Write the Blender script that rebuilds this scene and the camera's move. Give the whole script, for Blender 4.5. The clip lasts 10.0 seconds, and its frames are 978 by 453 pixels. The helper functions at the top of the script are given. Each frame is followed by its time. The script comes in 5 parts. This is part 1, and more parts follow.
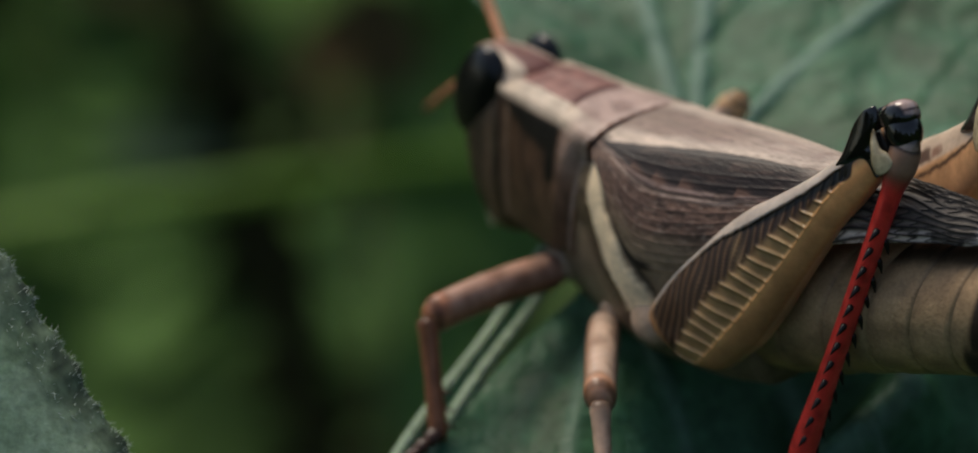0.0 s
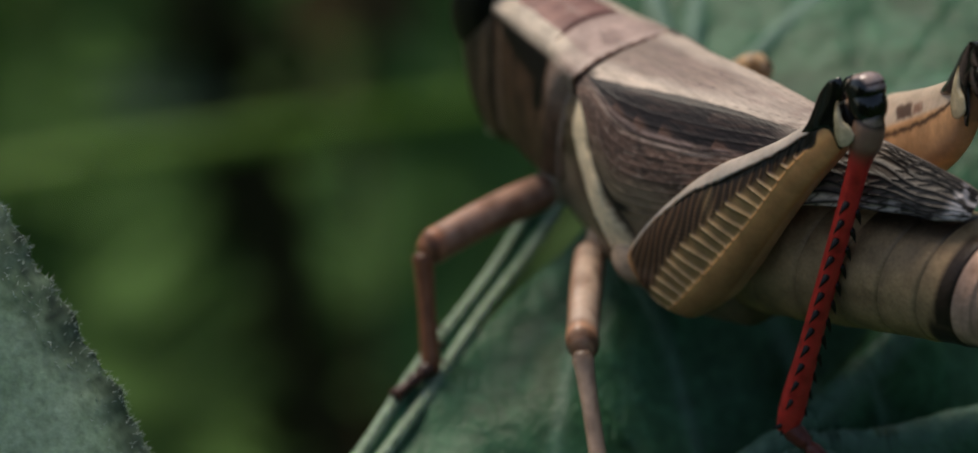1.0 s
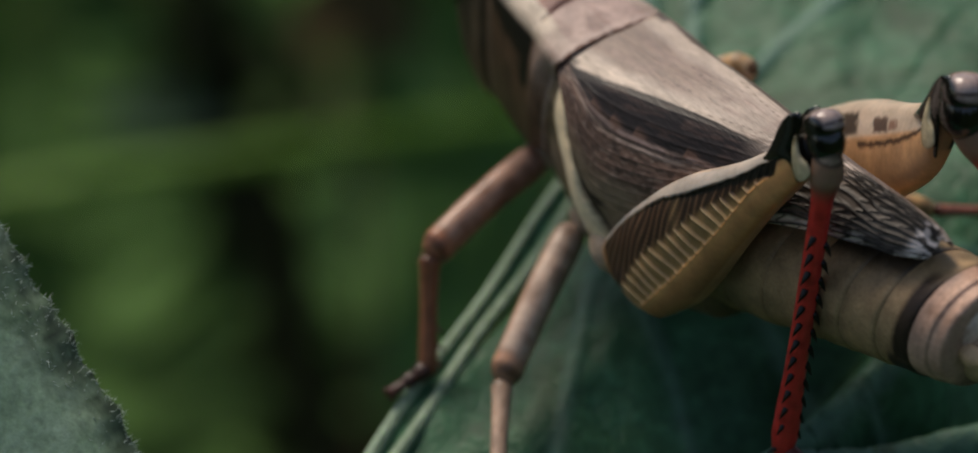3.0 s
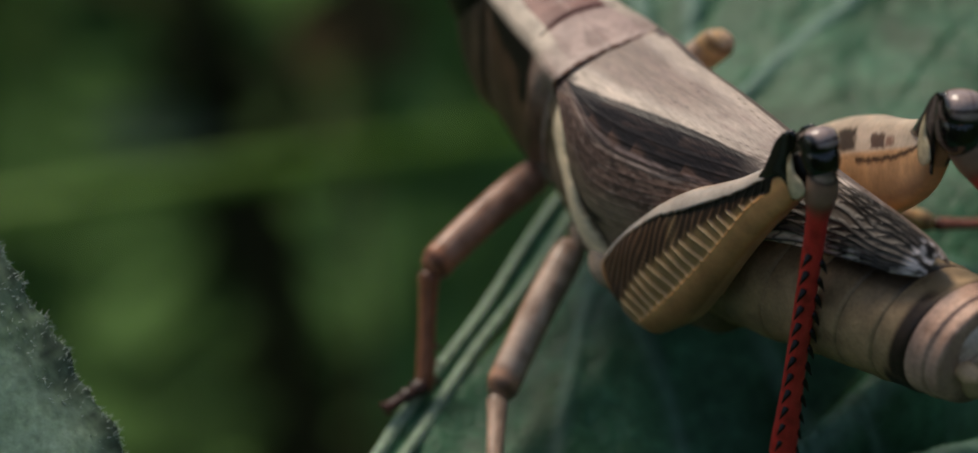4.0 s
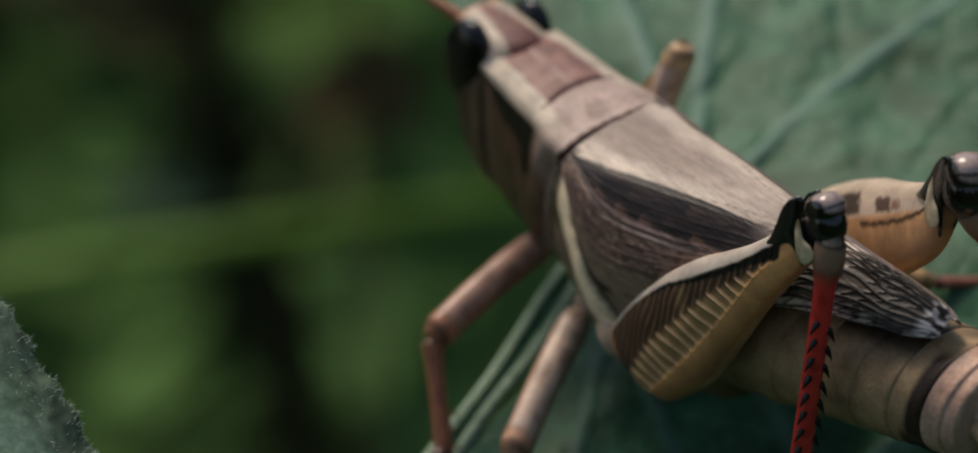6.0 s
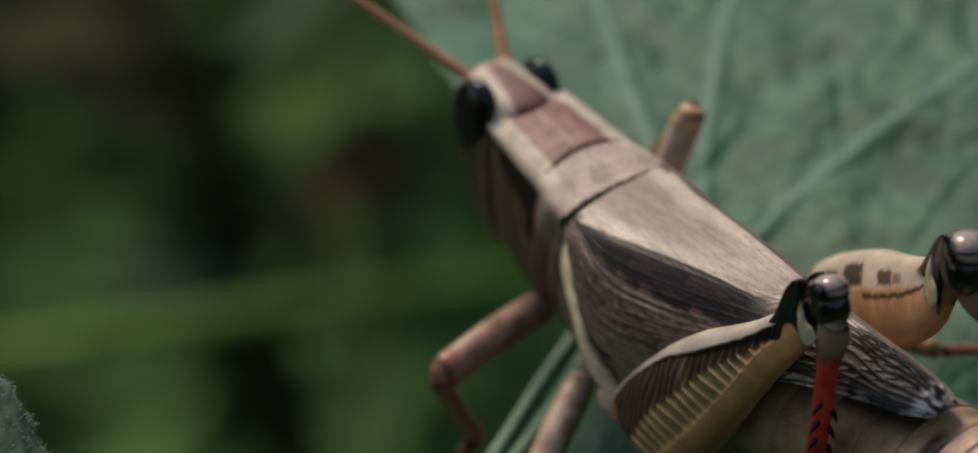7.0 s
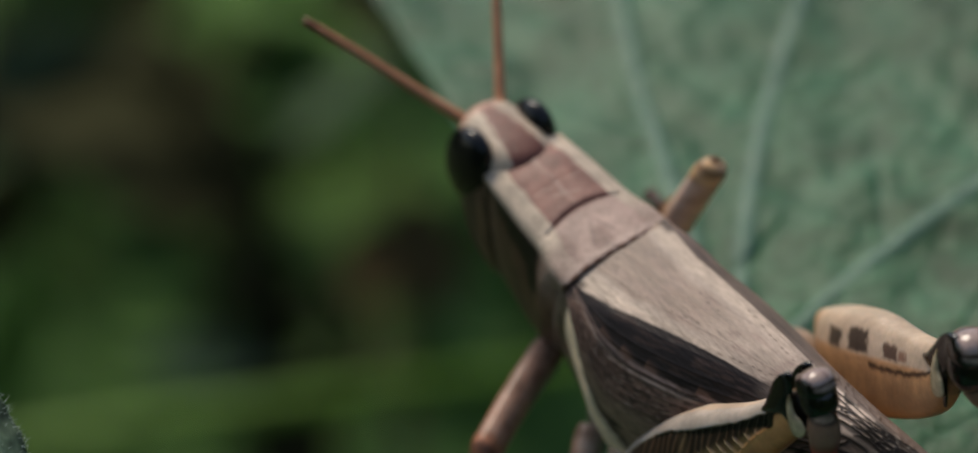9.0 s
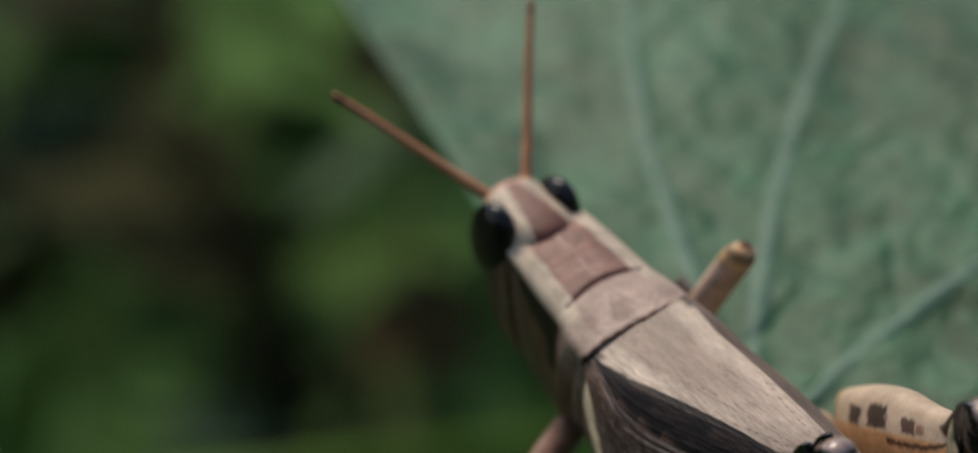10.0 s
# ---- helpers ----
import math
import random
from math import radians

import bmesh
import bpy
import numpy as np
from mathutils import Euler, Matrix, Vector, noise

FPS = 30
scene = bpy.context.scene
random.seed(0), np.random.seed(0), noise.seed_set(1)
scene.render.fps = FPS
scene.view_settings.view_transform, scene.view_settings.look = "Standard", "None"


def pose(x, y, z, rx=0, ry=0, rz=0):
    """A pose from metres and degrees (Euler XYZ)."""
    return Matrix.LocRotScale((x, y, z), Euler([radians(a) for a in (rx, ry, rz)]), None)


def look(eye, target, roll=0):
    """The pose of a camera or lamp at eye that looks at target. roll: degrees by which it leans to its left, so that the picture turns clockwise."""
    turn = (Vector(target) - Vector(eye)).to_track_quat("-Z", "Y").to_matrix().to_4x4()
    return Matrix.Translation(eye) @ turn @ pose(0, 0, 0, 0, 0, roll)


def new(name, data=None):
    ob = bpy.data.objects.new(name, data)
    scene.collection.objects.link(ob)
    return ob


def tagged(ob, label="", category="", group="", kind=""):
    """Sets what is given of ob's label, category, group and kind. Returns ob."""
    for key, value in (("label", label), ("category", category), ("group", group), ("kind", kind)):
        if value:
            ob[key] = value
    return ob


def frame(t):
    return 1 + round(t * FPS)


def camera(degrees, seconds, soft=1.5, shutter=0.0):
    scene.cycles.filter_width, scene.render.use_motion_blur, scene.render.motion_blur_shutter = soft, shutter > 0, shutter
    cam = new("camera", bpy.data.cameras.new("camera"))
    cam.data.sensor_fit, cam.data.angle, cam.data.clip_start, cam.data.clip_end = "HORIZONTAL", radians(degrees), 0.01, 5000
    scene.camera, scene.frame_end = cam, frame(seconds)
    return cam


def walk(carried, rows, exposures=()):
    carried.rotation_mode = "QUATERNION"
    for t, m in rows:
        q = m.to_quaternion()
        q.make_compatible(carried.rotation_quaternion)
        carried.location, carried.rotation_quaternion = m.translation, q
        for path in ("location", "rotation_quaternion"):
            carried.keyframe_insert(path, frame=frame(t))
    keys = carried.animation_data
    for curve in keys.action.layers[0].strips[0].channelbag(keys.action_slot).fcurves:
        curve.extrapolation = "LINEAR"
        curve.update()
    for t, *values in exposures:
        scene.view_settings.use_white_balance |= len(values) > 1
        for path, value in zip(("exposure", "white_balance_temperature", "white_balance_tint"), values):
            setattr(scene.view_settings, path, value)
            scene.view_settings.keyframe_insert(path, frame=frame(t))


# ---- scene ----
# ---- camera ----
# It stands still behind and above the insect and only turns.
cam = camera(20, 10.0, 1.75)
EYE = (0.0, -0.1122, 0.5786)
CAM_TURN = [(0, 55.296, 0.322), (0.5, 54.485, 0.296), (1, 54.227, 0.206), (1.5, 54.472, 0.187), (2, 54.575, 0.187), (3.5, 54.717, 0.129), (4, 54.961, 0.071), (4.5, 55.000, 0.000), (5, 55.064, 0.032), (5.5, 55.283, 0.148), (6, 56.289, 0.303), (6.2, 56.933, 0.303), (7.5, 58.183, 0.554), (8, 58.814, 1.186), (8.5, 58.917, 1.302), (9, 59.768, 1.302), (9.5, 60.567, 1.353), (10, 61.224, 1.611)]
BODY = [(0, 6.91, 4.07, 504.94, -0.67, 8.24, 128.33), (0.5, 6.70, 3.93, 505.08, -1.51, 6.60, 128.42), (1, 6.51, 3.65, 506.06, -5.14, 3.55, 124.50), (1.5, 5.98, 3.47, 506.81, -7.37, 0.47, 123.47), (2, 5.37, 3.30, 507.93, -9.85, -3.27, 122.68), (3.5, 5.91, 3.42, 508.13, -10.10, -2.85, 120.68), (4, 5.87, 3.33, 508.17, -10.75, -3.17, 120.52), (4.5, 5.85, 3.60, 508.17, -10.75, -3.24, 120.06), (5, 5.69, 3.84, 507.92, -10.30, -2.60, 120.68), (5.5, 5.64, 4.06, 507.49, -10.60, -2.91, 122.07), (6, 5.55, 4.22, 507.23, -11.46, -3.05, 122.98), (6.2, 5.62, 3.69, 507.78, -12.41, -3.86, 121.52), (7.5, 5.58, 3.97, 508.24, -12.74, -4.64, 121.37), (8, 5.46, 4.03, 508.69, -13.02, -5.42, 121.21), (8.5, 4.58, 3.43, 509.81, -17.20, -10.47, 122.91), (9, 3.69, 3.75, 509.85, -20.29, -11.71, 124.85), (9.5, 3.86, 3.73, 509.91, -19.31, -10.96, 123.58), (10, 4.01, 3.43, 509.90, -18.59, -9.88, 123.00)]
KNEE_HL = [(0, -16.07, -1.29, 3.60), (0.5, -16.13, -0.99, 3.70), (1, -16.19, -0.73, 3.78), (1.5, -16.18, -0.59, 3.85), (2, -16.19, -0.34, 3.97), (3.5, -16.26, -0.37, 3.89), (4, -16.24, -0.34, 3.91), (4.5, -16.15, -0.37, 3.98), (5, -16.20, -0.28, 3.98), (5.5, -16.17, -0.27, 4.02), (6, -16.18, -0.20, 4.04), (6.2, -16.27, -0.40, 3.86), (7.5, -16.36, -0.41, 3.77), (8, -16.23, -0.36, 3.92), (8.5, -15.84, -0.17, 4.34), (9, -15.78, 0.06, 4.49), (9.5, -15.80, -0.07, 4.42), (10, -16.00, -0.09, 4.24)]
FOOT_HL = [(0, -14.56, 4.49, -13.35), (0.5, -14.93, 4.46, -13.01), (1, -15.67, 3.85, -13.00), (1.5, -16.55, 3.50, -12.84), (2, -17.64, 3.23, -12.81), (3.5, -17.41, 3.29, -13.14), (4, -17.43, 3.30, -13.08), (4.5, -17.70, 3.28, -13.05), (5, -17.81, 3.33, -12.98), (5.5, -18.05, 3.78, -12.34), (6, -18.22, 4.18, -11.92), (6.2, -17.98, 3.80, -12.31), (7.5, -18.46, 3.98, -12.45), (8, -18.79, 3.97, -12.64), (8.5, -20.02, 4.18, -11.91), (9, -21.03, 4.67, -11.15), (9.5, -20.78, 4.33, -11.65), (10, -20.21, 4.12, -12.18)]
KNEE_FL = [(0, 4.17, 11.37, -8.54), (0.5, 4.03, 11.37, -8.52), (1, 3.35, 11.36, -8.72), (1.5, 2.74, 11.30, -9.00), (2, 1.68, 11.07, -9.39), (3.5, 1.69, 11.06, -9.71), (4, 1.75, 11.07, -9.74), (4.5, 1.69, 11.04, -9.92), (5, 1.88, 11.10, -9.92), (5.5, 1.89, 11.11, -9.73), (6, 2.06, 11.17, -9.49), (6.2, 2.03, 11.10, -8.21), (7.5, 1.53, 10.87, -7.64), (8, 1.14, 10.78, -7.83), (8.5, -0.15, 10.29, -8.74), (9, -0.18, 10.25, -8.44), (9.5, -0.41, 10.09, -8.28), (10, -0.51, 9.94, -7.79)]
FOOT_FL = [(0, 2.42, 12.67, -12.83), (0.5, 2.13, 12.59, -12.91), (1, 1.15, 13.03, -13.53), (1.5, 0.21, 13.01, -14.06), (2, -1.04, 13.13, -14.84), (3.5, -1.1, 13.76, -14.88), (4, -1.16, 13.87, -14.76), (4.5, -1.49, 14.02, -14.72), (5, -1.47, 13.83, -14.6), (5.5, -1.51, 13.87, -14.09), (6, -0.82, 12.95, -12.64), (6.2, 1.98, 11.31, -13.43), (7.5, 1.38, 8.92, -13.94), (8, 0.57, 8.86, -14.12), (8.5, -0.97, 8.76, -15.11), (9, -1.91, 8.97, -14.68), (9.5, -1.82, 8.8, -14.6), (10, -1.65, 8.63, -14.15)]
KNEE_ML = [(0, -7.75, 10.05, -8.90), (0.5, -7.84, 9.97, -9.03), (1, -8.02, 9.77, -9.16), (1.5, -7.17, 10.51, -8.22), (2, -6.82, 11.03, -10.67), (3.5, -5.29, 11.68, -12.59), (4, -5.30, 11.66, -12.62), (4.5, -5.43, 11.54, -12.75), (5, -5.48, 11.56, -12.61), (5.5, -5.39, 11.61, -12.62), (6, -5.72, 11.71, -11.51), (6.2, -5.67, 11.66, -11.88), (7.5, -5.32, 11.40, -13.23), (8, -4.67, 10.70, -15.05), (8.5, -6.25, 11.02, -14.99), (9, -6.86, 11.20, -14.84), (9.5, -6.73, 11.04, -14.95), (10, -6.36, 10.78, -14.93)]
FOOT_ML = [(0, -11.28, 12.95, -13.40), (0.5, -11.39, 12.74, -13.40), (1, -12.02, 11.98, -13.40), (1.5, -10.62, 12.34, -13.40), (2, -9.56, 13.71, -13.40), (3.5, -9.91, 14.74, -13.40), (4, -9.82, 14.75, -13.40), (4.5, -10.12, 14.81, -13.40), (5, -10.06, 14.73, -13.40), (5.5, -9.58, 14.73, -13.40), (6, -9.19, 14.73, -13.40), (6.2, -9.45, 14.70, -13.40), (7.5, -10.16, 14.84, -13.40), (8, -10.90, 14.65, -13.40), (8.5, -11.72, 14.66, -13.40), (9, -11.91, 14.80, -13.40), (9.5, -11.99, 14.61, -13.40), (10, -11.72, 14.35, -13.40)]
KNEE_FR = [(0, 2.59, -8.95, -3.19), (1, -0.84, -7.64, -4.00), (2, -1.75, -6.80, -4.21), (3.5, -2.05, -6.23, -4.13), (4.5, 2.70, -5.70, -1.21), (5.5, 3.89, -7.06, -1.73), (6.2, 4.27, -7.08, -1.74), (7.5, 4.34, -7.36, -1.92), (8.5, 2.93, -7.38, -2.00), (9.5, 2.67, -7.68, -2.25), (10, 2.37, -7.65, -2.29)]
walk(cam, [(t, pose(*EYE, rx, 0, rz)) for t, rx, rz in CAM_TURN], [(0.0, 1.05, 7650, 10), (10.0, 1.05, 7650, 10)])
cam.data.dof.use_dof = True
cam.data.dof.focus_distance = 0.1265
cam.data.dof.aperture_fstop = 26.0

# ---- light: an overcast sky with a broad, weak sun from behind the leaf ----
world = bpy.data.worlds.new("sky")
scene.world = world
world.use_nodes = True
wn = world.node_tree
sky = wn.nodes.new("ShaderNodeTexSky")
sky.sky_type = "NISHITA"
sky.sun_disc = False
sky.sun_elevation = radians(55)
sky.sun_rotation = radians(330)
wn.links.new(sky.outputs["Color"], wn.nodes["Background"].inputs["Color"])
wn.nodes["Background"].inputs["Strength"].default_value = 0.078
sun_data = bpy.data.lights.new("sun", "SUN")
sun_data.energy = 1.3
sun_data.angle = radians(26)
sun_data.color = (1.0, 0.97, 0.93)
sun = new("sun", sun_data)
sun.matrix_world = look((-0.55, 0.95, 1.8), (0, 0, 0.5))

MM = 0.001


# ---- materials ----
def nodes_of(name):
    m = bpy.data.materials.new(name)
    m.use_nodes = True
    return m, m.node_tree, m.node_tree.nodes["Principled BSDF"]


def noise_node(nt, scale, detail=4.0, rough=0.6, stretch=None):
    tc = nt.nodes.new("ShaderNodeTexCoord")
    n = nt.nodes.new("ShaderNodeTexNoise")
    n.inputs["Scale"].default_value = scale
    n.inputs["Detail"].default_value = detail
    n.inputs["Roughness"].default_value = rough
    if stretch:
        mp = nt.nodes.new("ShaderNodeMapping")
        mp.inputs["Scale"].default_value = stretch
        nt.links.new(tc.outputs["Object"], mp.inputs["Vector"])
        nt.links.new(mp.outputs["Vector"], n.inputs["Vector"])
    else:
        nt.links.new(tc.outputs["Object"], n.inputs["Vector"])
    return n


def ramp(nt, fac, stops):
    r = nt.nodes.new("ShaderNodeValToRGB")
    el = r.color_ramp.elements
    while len(el) < len(stops):
        el.new(0.5)
    for e, (p, c) in zip(el, stops):
        e.position, e.color = p, (*c, 1)
    nt.links.new(fac, r.inputs["Fac"])
    return r.outputs["Color"]


def mix(nt, mode, fac, a, b):
    m = nt.nodes.new("ShaderNodeMix")
    m.data_type, m.blend_type = "RGBA", mode
    for sock, v in ((m.inputs["Factor"], fac), (m.inputs["A"], a), (m.inputs["B"], b)):
        if hasattr(v, "is_linked"):
            nt.links.new(v, sock)
        elif isinstance(v, (int, float)):
            sock.default_value = v
        else:
            sock.default_value = (*v, 1)
    return m.outputs["Result"]


def bump(nt, bsdf, height, strength, dist):
    b = nt.nodes.new("ShaderNodeBump")
    b.inputs["Strength"].default_value = strength
    b.inputs["Distance"].default_value = dist
    nt.links.new(height, b.inputs["Height"])
    nt.links.new(b.outputs["Normal"], bsdf.inputs["Normal"])


def pigment(name, rough, coarse=700.0, fine=5000.0, lo=0.7, hi=1.25, relief=0.3, coat=0.0, sss=0.0, stretch=None, tint=(1, 1, 1), gloss=0.25, grain=0.17):
    """Insect skin: the pigment pattern held by the mesh, mottled at two scales, with a fine grain."""
    m, nt, b = nodes_of(name)
    at = nt.nodes.new("ShaderNodeAttribute")
    at.attribute_name = "pigment"
    n1 = noise_node(nt, coarse, 3.0, 0.6, stretch)
    n2 = noise_node(nt, fine, 3.0, 0.7, stretch)
    c = mix(nt, "MULTIPLY", 1.0, at.outputs["Color"], ramp(nt, n1.outputs["Fac"], [(0.3, (lo, lo, lo)), (0.7, (hi, hi, hi))]))
    c = mix(nt, "MULTIPLY", 1.0, c, ramp(nt, n2.outputs["Fac"], [(0.3, tuple((1 - grain * 1.15) * k for k in tint)), (0.7, tuple((1 + grain * 0.9) * k for k in tint))]))
    nt.links.new(c, b.inputs["Base Color"])
    b.inputs["Roughness"].default_value = rough
    b.inputs["Specular IOR Level"].default_value = gloss
    b.inputs["Coat Weight"].default_value = coat
    b.inputs["Coat Roughness"].default_value = 0.15
    if sss:
        b.inputs["Subsurface Weight"].default_value = sss
        b.inputs["Subsurface Radius"].default_value = (1.0, 0.5, 0.3)
        b.inputs["Subsurface Scale"].default_value = 0.0006
    bump(nt, b, n2.outputs["Fac"], relief, 0.0001)
    return m


SKIN = pigment("matt_insect_skin", 0.40, lo=0.70, hi=1.24, relief=0.5, tint=(1.03, 0.97, 0.93))
WING = pigment("wing_membrane", 0.44, coarse=1500, fine=5000, lo=0.78, hi=1.22, relief=0.5, tint=(1.06, 0.97, 0.925), gloss=0.24, grain=0.22, stretch=(0.22, 1, 1))
LEG = pigment("smooth_leg_skin", 0.34, coarse=700, fine=3500, lo=0.78, hi=1.2, relief=0.16, coat=0.06, sss=0.12, tint=(1.05, 0.95, 0.85), grain=0.06)
GLOSS = pigment("glossy_knee_shell", 0.13, coarse=1200, lo=0.7, hi=1.25, relief=0.08, coat=0.0, gloss=0.6)
EYE_MAT = pigment("compound_eye", 0.25, coarse=900, lo=0.8, hi=1.2, relief=0.1, coat=0.2)


def plant(name, dark, light, vein=None, rough=0.5, scale=60.0, fine=900.0, trans=0.15, relief=0.5, dist=0.0004, gloss=0.28):
    """Leaf tissue; the veins are held by the mesh."""
    m, nt, b = nodes_of(name)
    n1 = noise_node(nt, scale, 5.0, 0.65)
    n2 = noise_node(nt, fine, 4.0, 0.6)
    c = ramp(nt, n1.outputs["Fac"], [(0.3, dark), (0.7, light)])
    c = mix(nt, "MULTIPLY", 1.0, c, ramp(nt, n2.outputs["Fac"], [(0.3, (0.64, 0.66, 0.64)), (0.7, (1.24, 1.22, 1.26))]))
    if vein:
        at = nt.nodes.new("ShaderNodeAttribute")
        at.attribute_name = "pigment"
        sep = nt.nodes.new("ShaderNodeSeparateColor")
        nt.links.new(at.outputs["Color"], sep.inputs["Color"])
        c = mix(nt, "MIX", sep.outputs["Red"], c, vein)
    nt.links.new(c, b.inputs["Base Color"])
    b.inputs["Roughness"].default_value = rough
    b.inputs["Specular IOR Level"].default_value = gloss
    if trans:
        b.inputs["Transmission Weight"].default_value = 0.0
        b.inputs["Subsurface Weight"].default_value = trans
        b.inputs["Subsurface Radius"].default_value = (0.6, 1.0, 0.3)
        b.inputs["Subsurface Scale"].default_value = 0.001
    bump(nt, b, n2.outputs["Fac"], relief, dist)
    return m


LEAF = plant("broad_leaf", (0.011, 0.046, 0.014), (0.052, 0.156, 0.080), (0.12, 0.205, 0.155), rough=0.45, scale=150.0, fine=1100.0, trans=0.08, relief=0.6, gloss=0.2)
STALK = plant("leaf_stalk", (0.16, 0.23, 0.14), (0.24, 0.32, 0.22), rough=0.45, scale=300.0, fine=2000.0)
WOOL = plant("woolly_leaf", (0.25, 0.36, 0.20), (0.38, 0.49, 0.32), (0.016, 0.030, 0.016), rough=0.75, scale=300.0, fine=2000.0, relief=0.12)
HAIR = plant("leaf_hair", (0.36, 0.44, 0.36), (0.50, 0.58, 0.50), rough=0.5, scale=2000.0, fine=4000.0, trans=0.0)
GRASS = plant("grass", (0.095, 0.20, 0.014), (0.14, 0.265, 0.026), rough=0.45, scale=40.0, fine=400.0)
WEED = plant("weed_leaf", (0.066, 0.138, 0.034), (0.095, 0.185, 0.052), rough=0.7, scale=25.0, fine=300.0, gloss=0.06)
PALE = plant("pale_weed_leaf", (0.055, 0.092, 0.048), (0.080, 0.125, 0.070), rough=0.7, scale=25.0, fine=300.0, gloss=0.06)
# Lit and shaded copies of the weed leaf, the light put into colour.
WEED_LIT = plant("lit_weed_leaf", (0.085, 0.185, 0.045), (0.12, 0.235, 0.065), rough=0.7, scale=25.0, fine=300.0, gloss=0.06)
WEED_SHADE = plant("shaded_weed_leaf", (0.046, 0.094, 0.022), (0.070, 0.130, 0.034), rough=0.7, scale=25.0, fine=300.0, gloss=0.06)
# Dark stem colour; on leaves it paints the shade among the weeds.
STEM_AND_SHADE = plant("dark_stem_and_shade", (0.025, 0.026, 0.011), (0.042, 0.042, 0.018), rough=0.9, scale=60.0, fine=600.0, trans=0.0, gloss=0.05)
LITTER = plant("dry_leaf", (0.060, 0.046, 0.020), (0.10, 0.074, 0.032), rough=0.85, scale=30.0, fine=300.0, trans=0.0, gloss=0.05)


def ground_mat():
    m, nt, b = nodes_of("soil_and_moss")
    n1 = noise_node(nt, 6.0, 6.0, 0.65)
    n2 = noise_node(nt, 60.0, 6.0, 0.7)
    c = ramp(nt, n1.outputs["Fac"], [(0.35, (0.045, 0.034, 0.016)), (0.5, (0.038, 0.065, 0.016)), (0.65, (0.055, 0.105, 0.028))])
    c = mix(nt, "MULTIPLY", 1.0, c, ramp(nt, n2.outputs["Fac"], [(0.3, (0.4, 0.4, 0.4)), (0.7, (1.3, 1.3, 1.3))]))
    nt.links.new(c, b.inputs["Base Color"])
    b.inputs["Roughness"].default_value = 0.9
    bump(nt, b, n2.outputs["Fac"], 0.8, 0.01)
    return m


GROUND = ground_mat()


# ---- mesh helpers ----
def mesh_from(name, verts, faces, cols=None, smooth=True):
    me = bpy.data.meshes.new(name)
    me.from_pydata([tuple(v) for v in verts], [], faces)
    if cols is not None:
        a = me.attributes.new("pigment", "FLOAT_COLOR", "POINT")
        c = np.ones((len(verts), 4))
        c[:, :3] = cols
        a.data.foreach_set("color", c.ravel())
    if smooth:
        me.polygons.foreach_set("use_smooth", [True] * len(me.polygons))
    me.update()
    return me


def sheet(name, pts, cols, closed=False, caps=False):
    """A grid of points (rows, columns, 3) in metres as a mesh; closed: the columns go round."""
    pts = np.asarray(pts, float)
    nv, nu = pts.shape[:2]
    verts = pts.reshape(-1, 3)
    cols = np.asarray(cols, float).reshape(-1, 3)
    faces = []
    for j in range(nv - 1):
        for i in range(nu if closed else nu - 1):
            k = (i + 1) % nu
            faces.append((j * nu + i, j * nu + k, (j + 1) * nu + k, (j + 1) * nu + i))
    if caps:
        faces.append(tuple(range(nu))[::-1])
        faces.append(tuple((nv - 1) * nu + i for i in range(nu)))
    return mesh_from(name, verts, faces, cols)


def part(name, me, mat, parent, label="", m=None, thick=0.0):
    ob = new(name, me)
    if not me.materials:
        me.materials.append(mat)
    ob.parent = parent
    if m is not None:
        ob.matrix_basis = m
    if label:
        tagged(ob, label)
    if thick:
        sol = ob.modifiers.new("thickness", "SOLIDIFY")
        sol.thickness, sol.offset = thick, -1
    return ob


def lerp(x, xs, ys):
    """A smooth curve through (xs, ys), xs rising, that never overshoots its points."""
    xs, ys = np.asarray(xs, float), np.asarray(ys, float)
    if len(xs) < 3:
        return np.interp(x, xs, ys)
    h = np.diff(xs)
    d = np.diff(ys) / h
    m = np.zeros(len(xs))
    m[0], m[-1] = d[0], d[-1]
    for i in range(1, len(xs) - 1):
        if d[i - 1] * d[i] > 0:
            a, b = 2 * h[i] + h[i - 1], h[i] + 2 * h[i - 1]
            m[i] = (a + b) / (a / d[i - 1] + b / d[i])
    x = np.clip(x, xs[0], xs[-1])
    k = np.clip(np.searchsorted(xs, x, side="right") - 1, 0, len(xs) - 2)
    t = (x - xs[k]) / h[k]
    return ((1 + 2 * t) * (1 - t) ** 2 * ys[k] + t * (1 - t) ** 2 * h[k] * m[k] + t * t * (3 - 2 * t) * ys[k + 1] + t * t * (t - 1) * h[k] * m[k + 1])


def soft(x, a, b):
    """0 below a, 1 above b, smooth between; a may exceed b."""
    t = np.clip((x - a) / (b - a), 0, 1)
    return t * t * (3 - 2 * t)


def speckle(x, y, seed=0):
    """Smooth random field between 0 and 1 over a plane."""
    def corner(i, j):
        k = np.sin(i * 127.1 + j * 311.7 + seed * 17.3) * 43758.5453
        return k - np.floor(k)
    i, j = np.floor(x), np.floor(y)
    u, w = x - i, y - j
    u, w = u * u * (3 - 2 * u), w * w * (3 - 2 * w)
    return (corner(i, j) * (1 - u) + corner(i + 1, j) * u) * (1 - w) + (corner(i, j + 1) * (1 - u) + corner(i + 1, j + 1) * u) * w


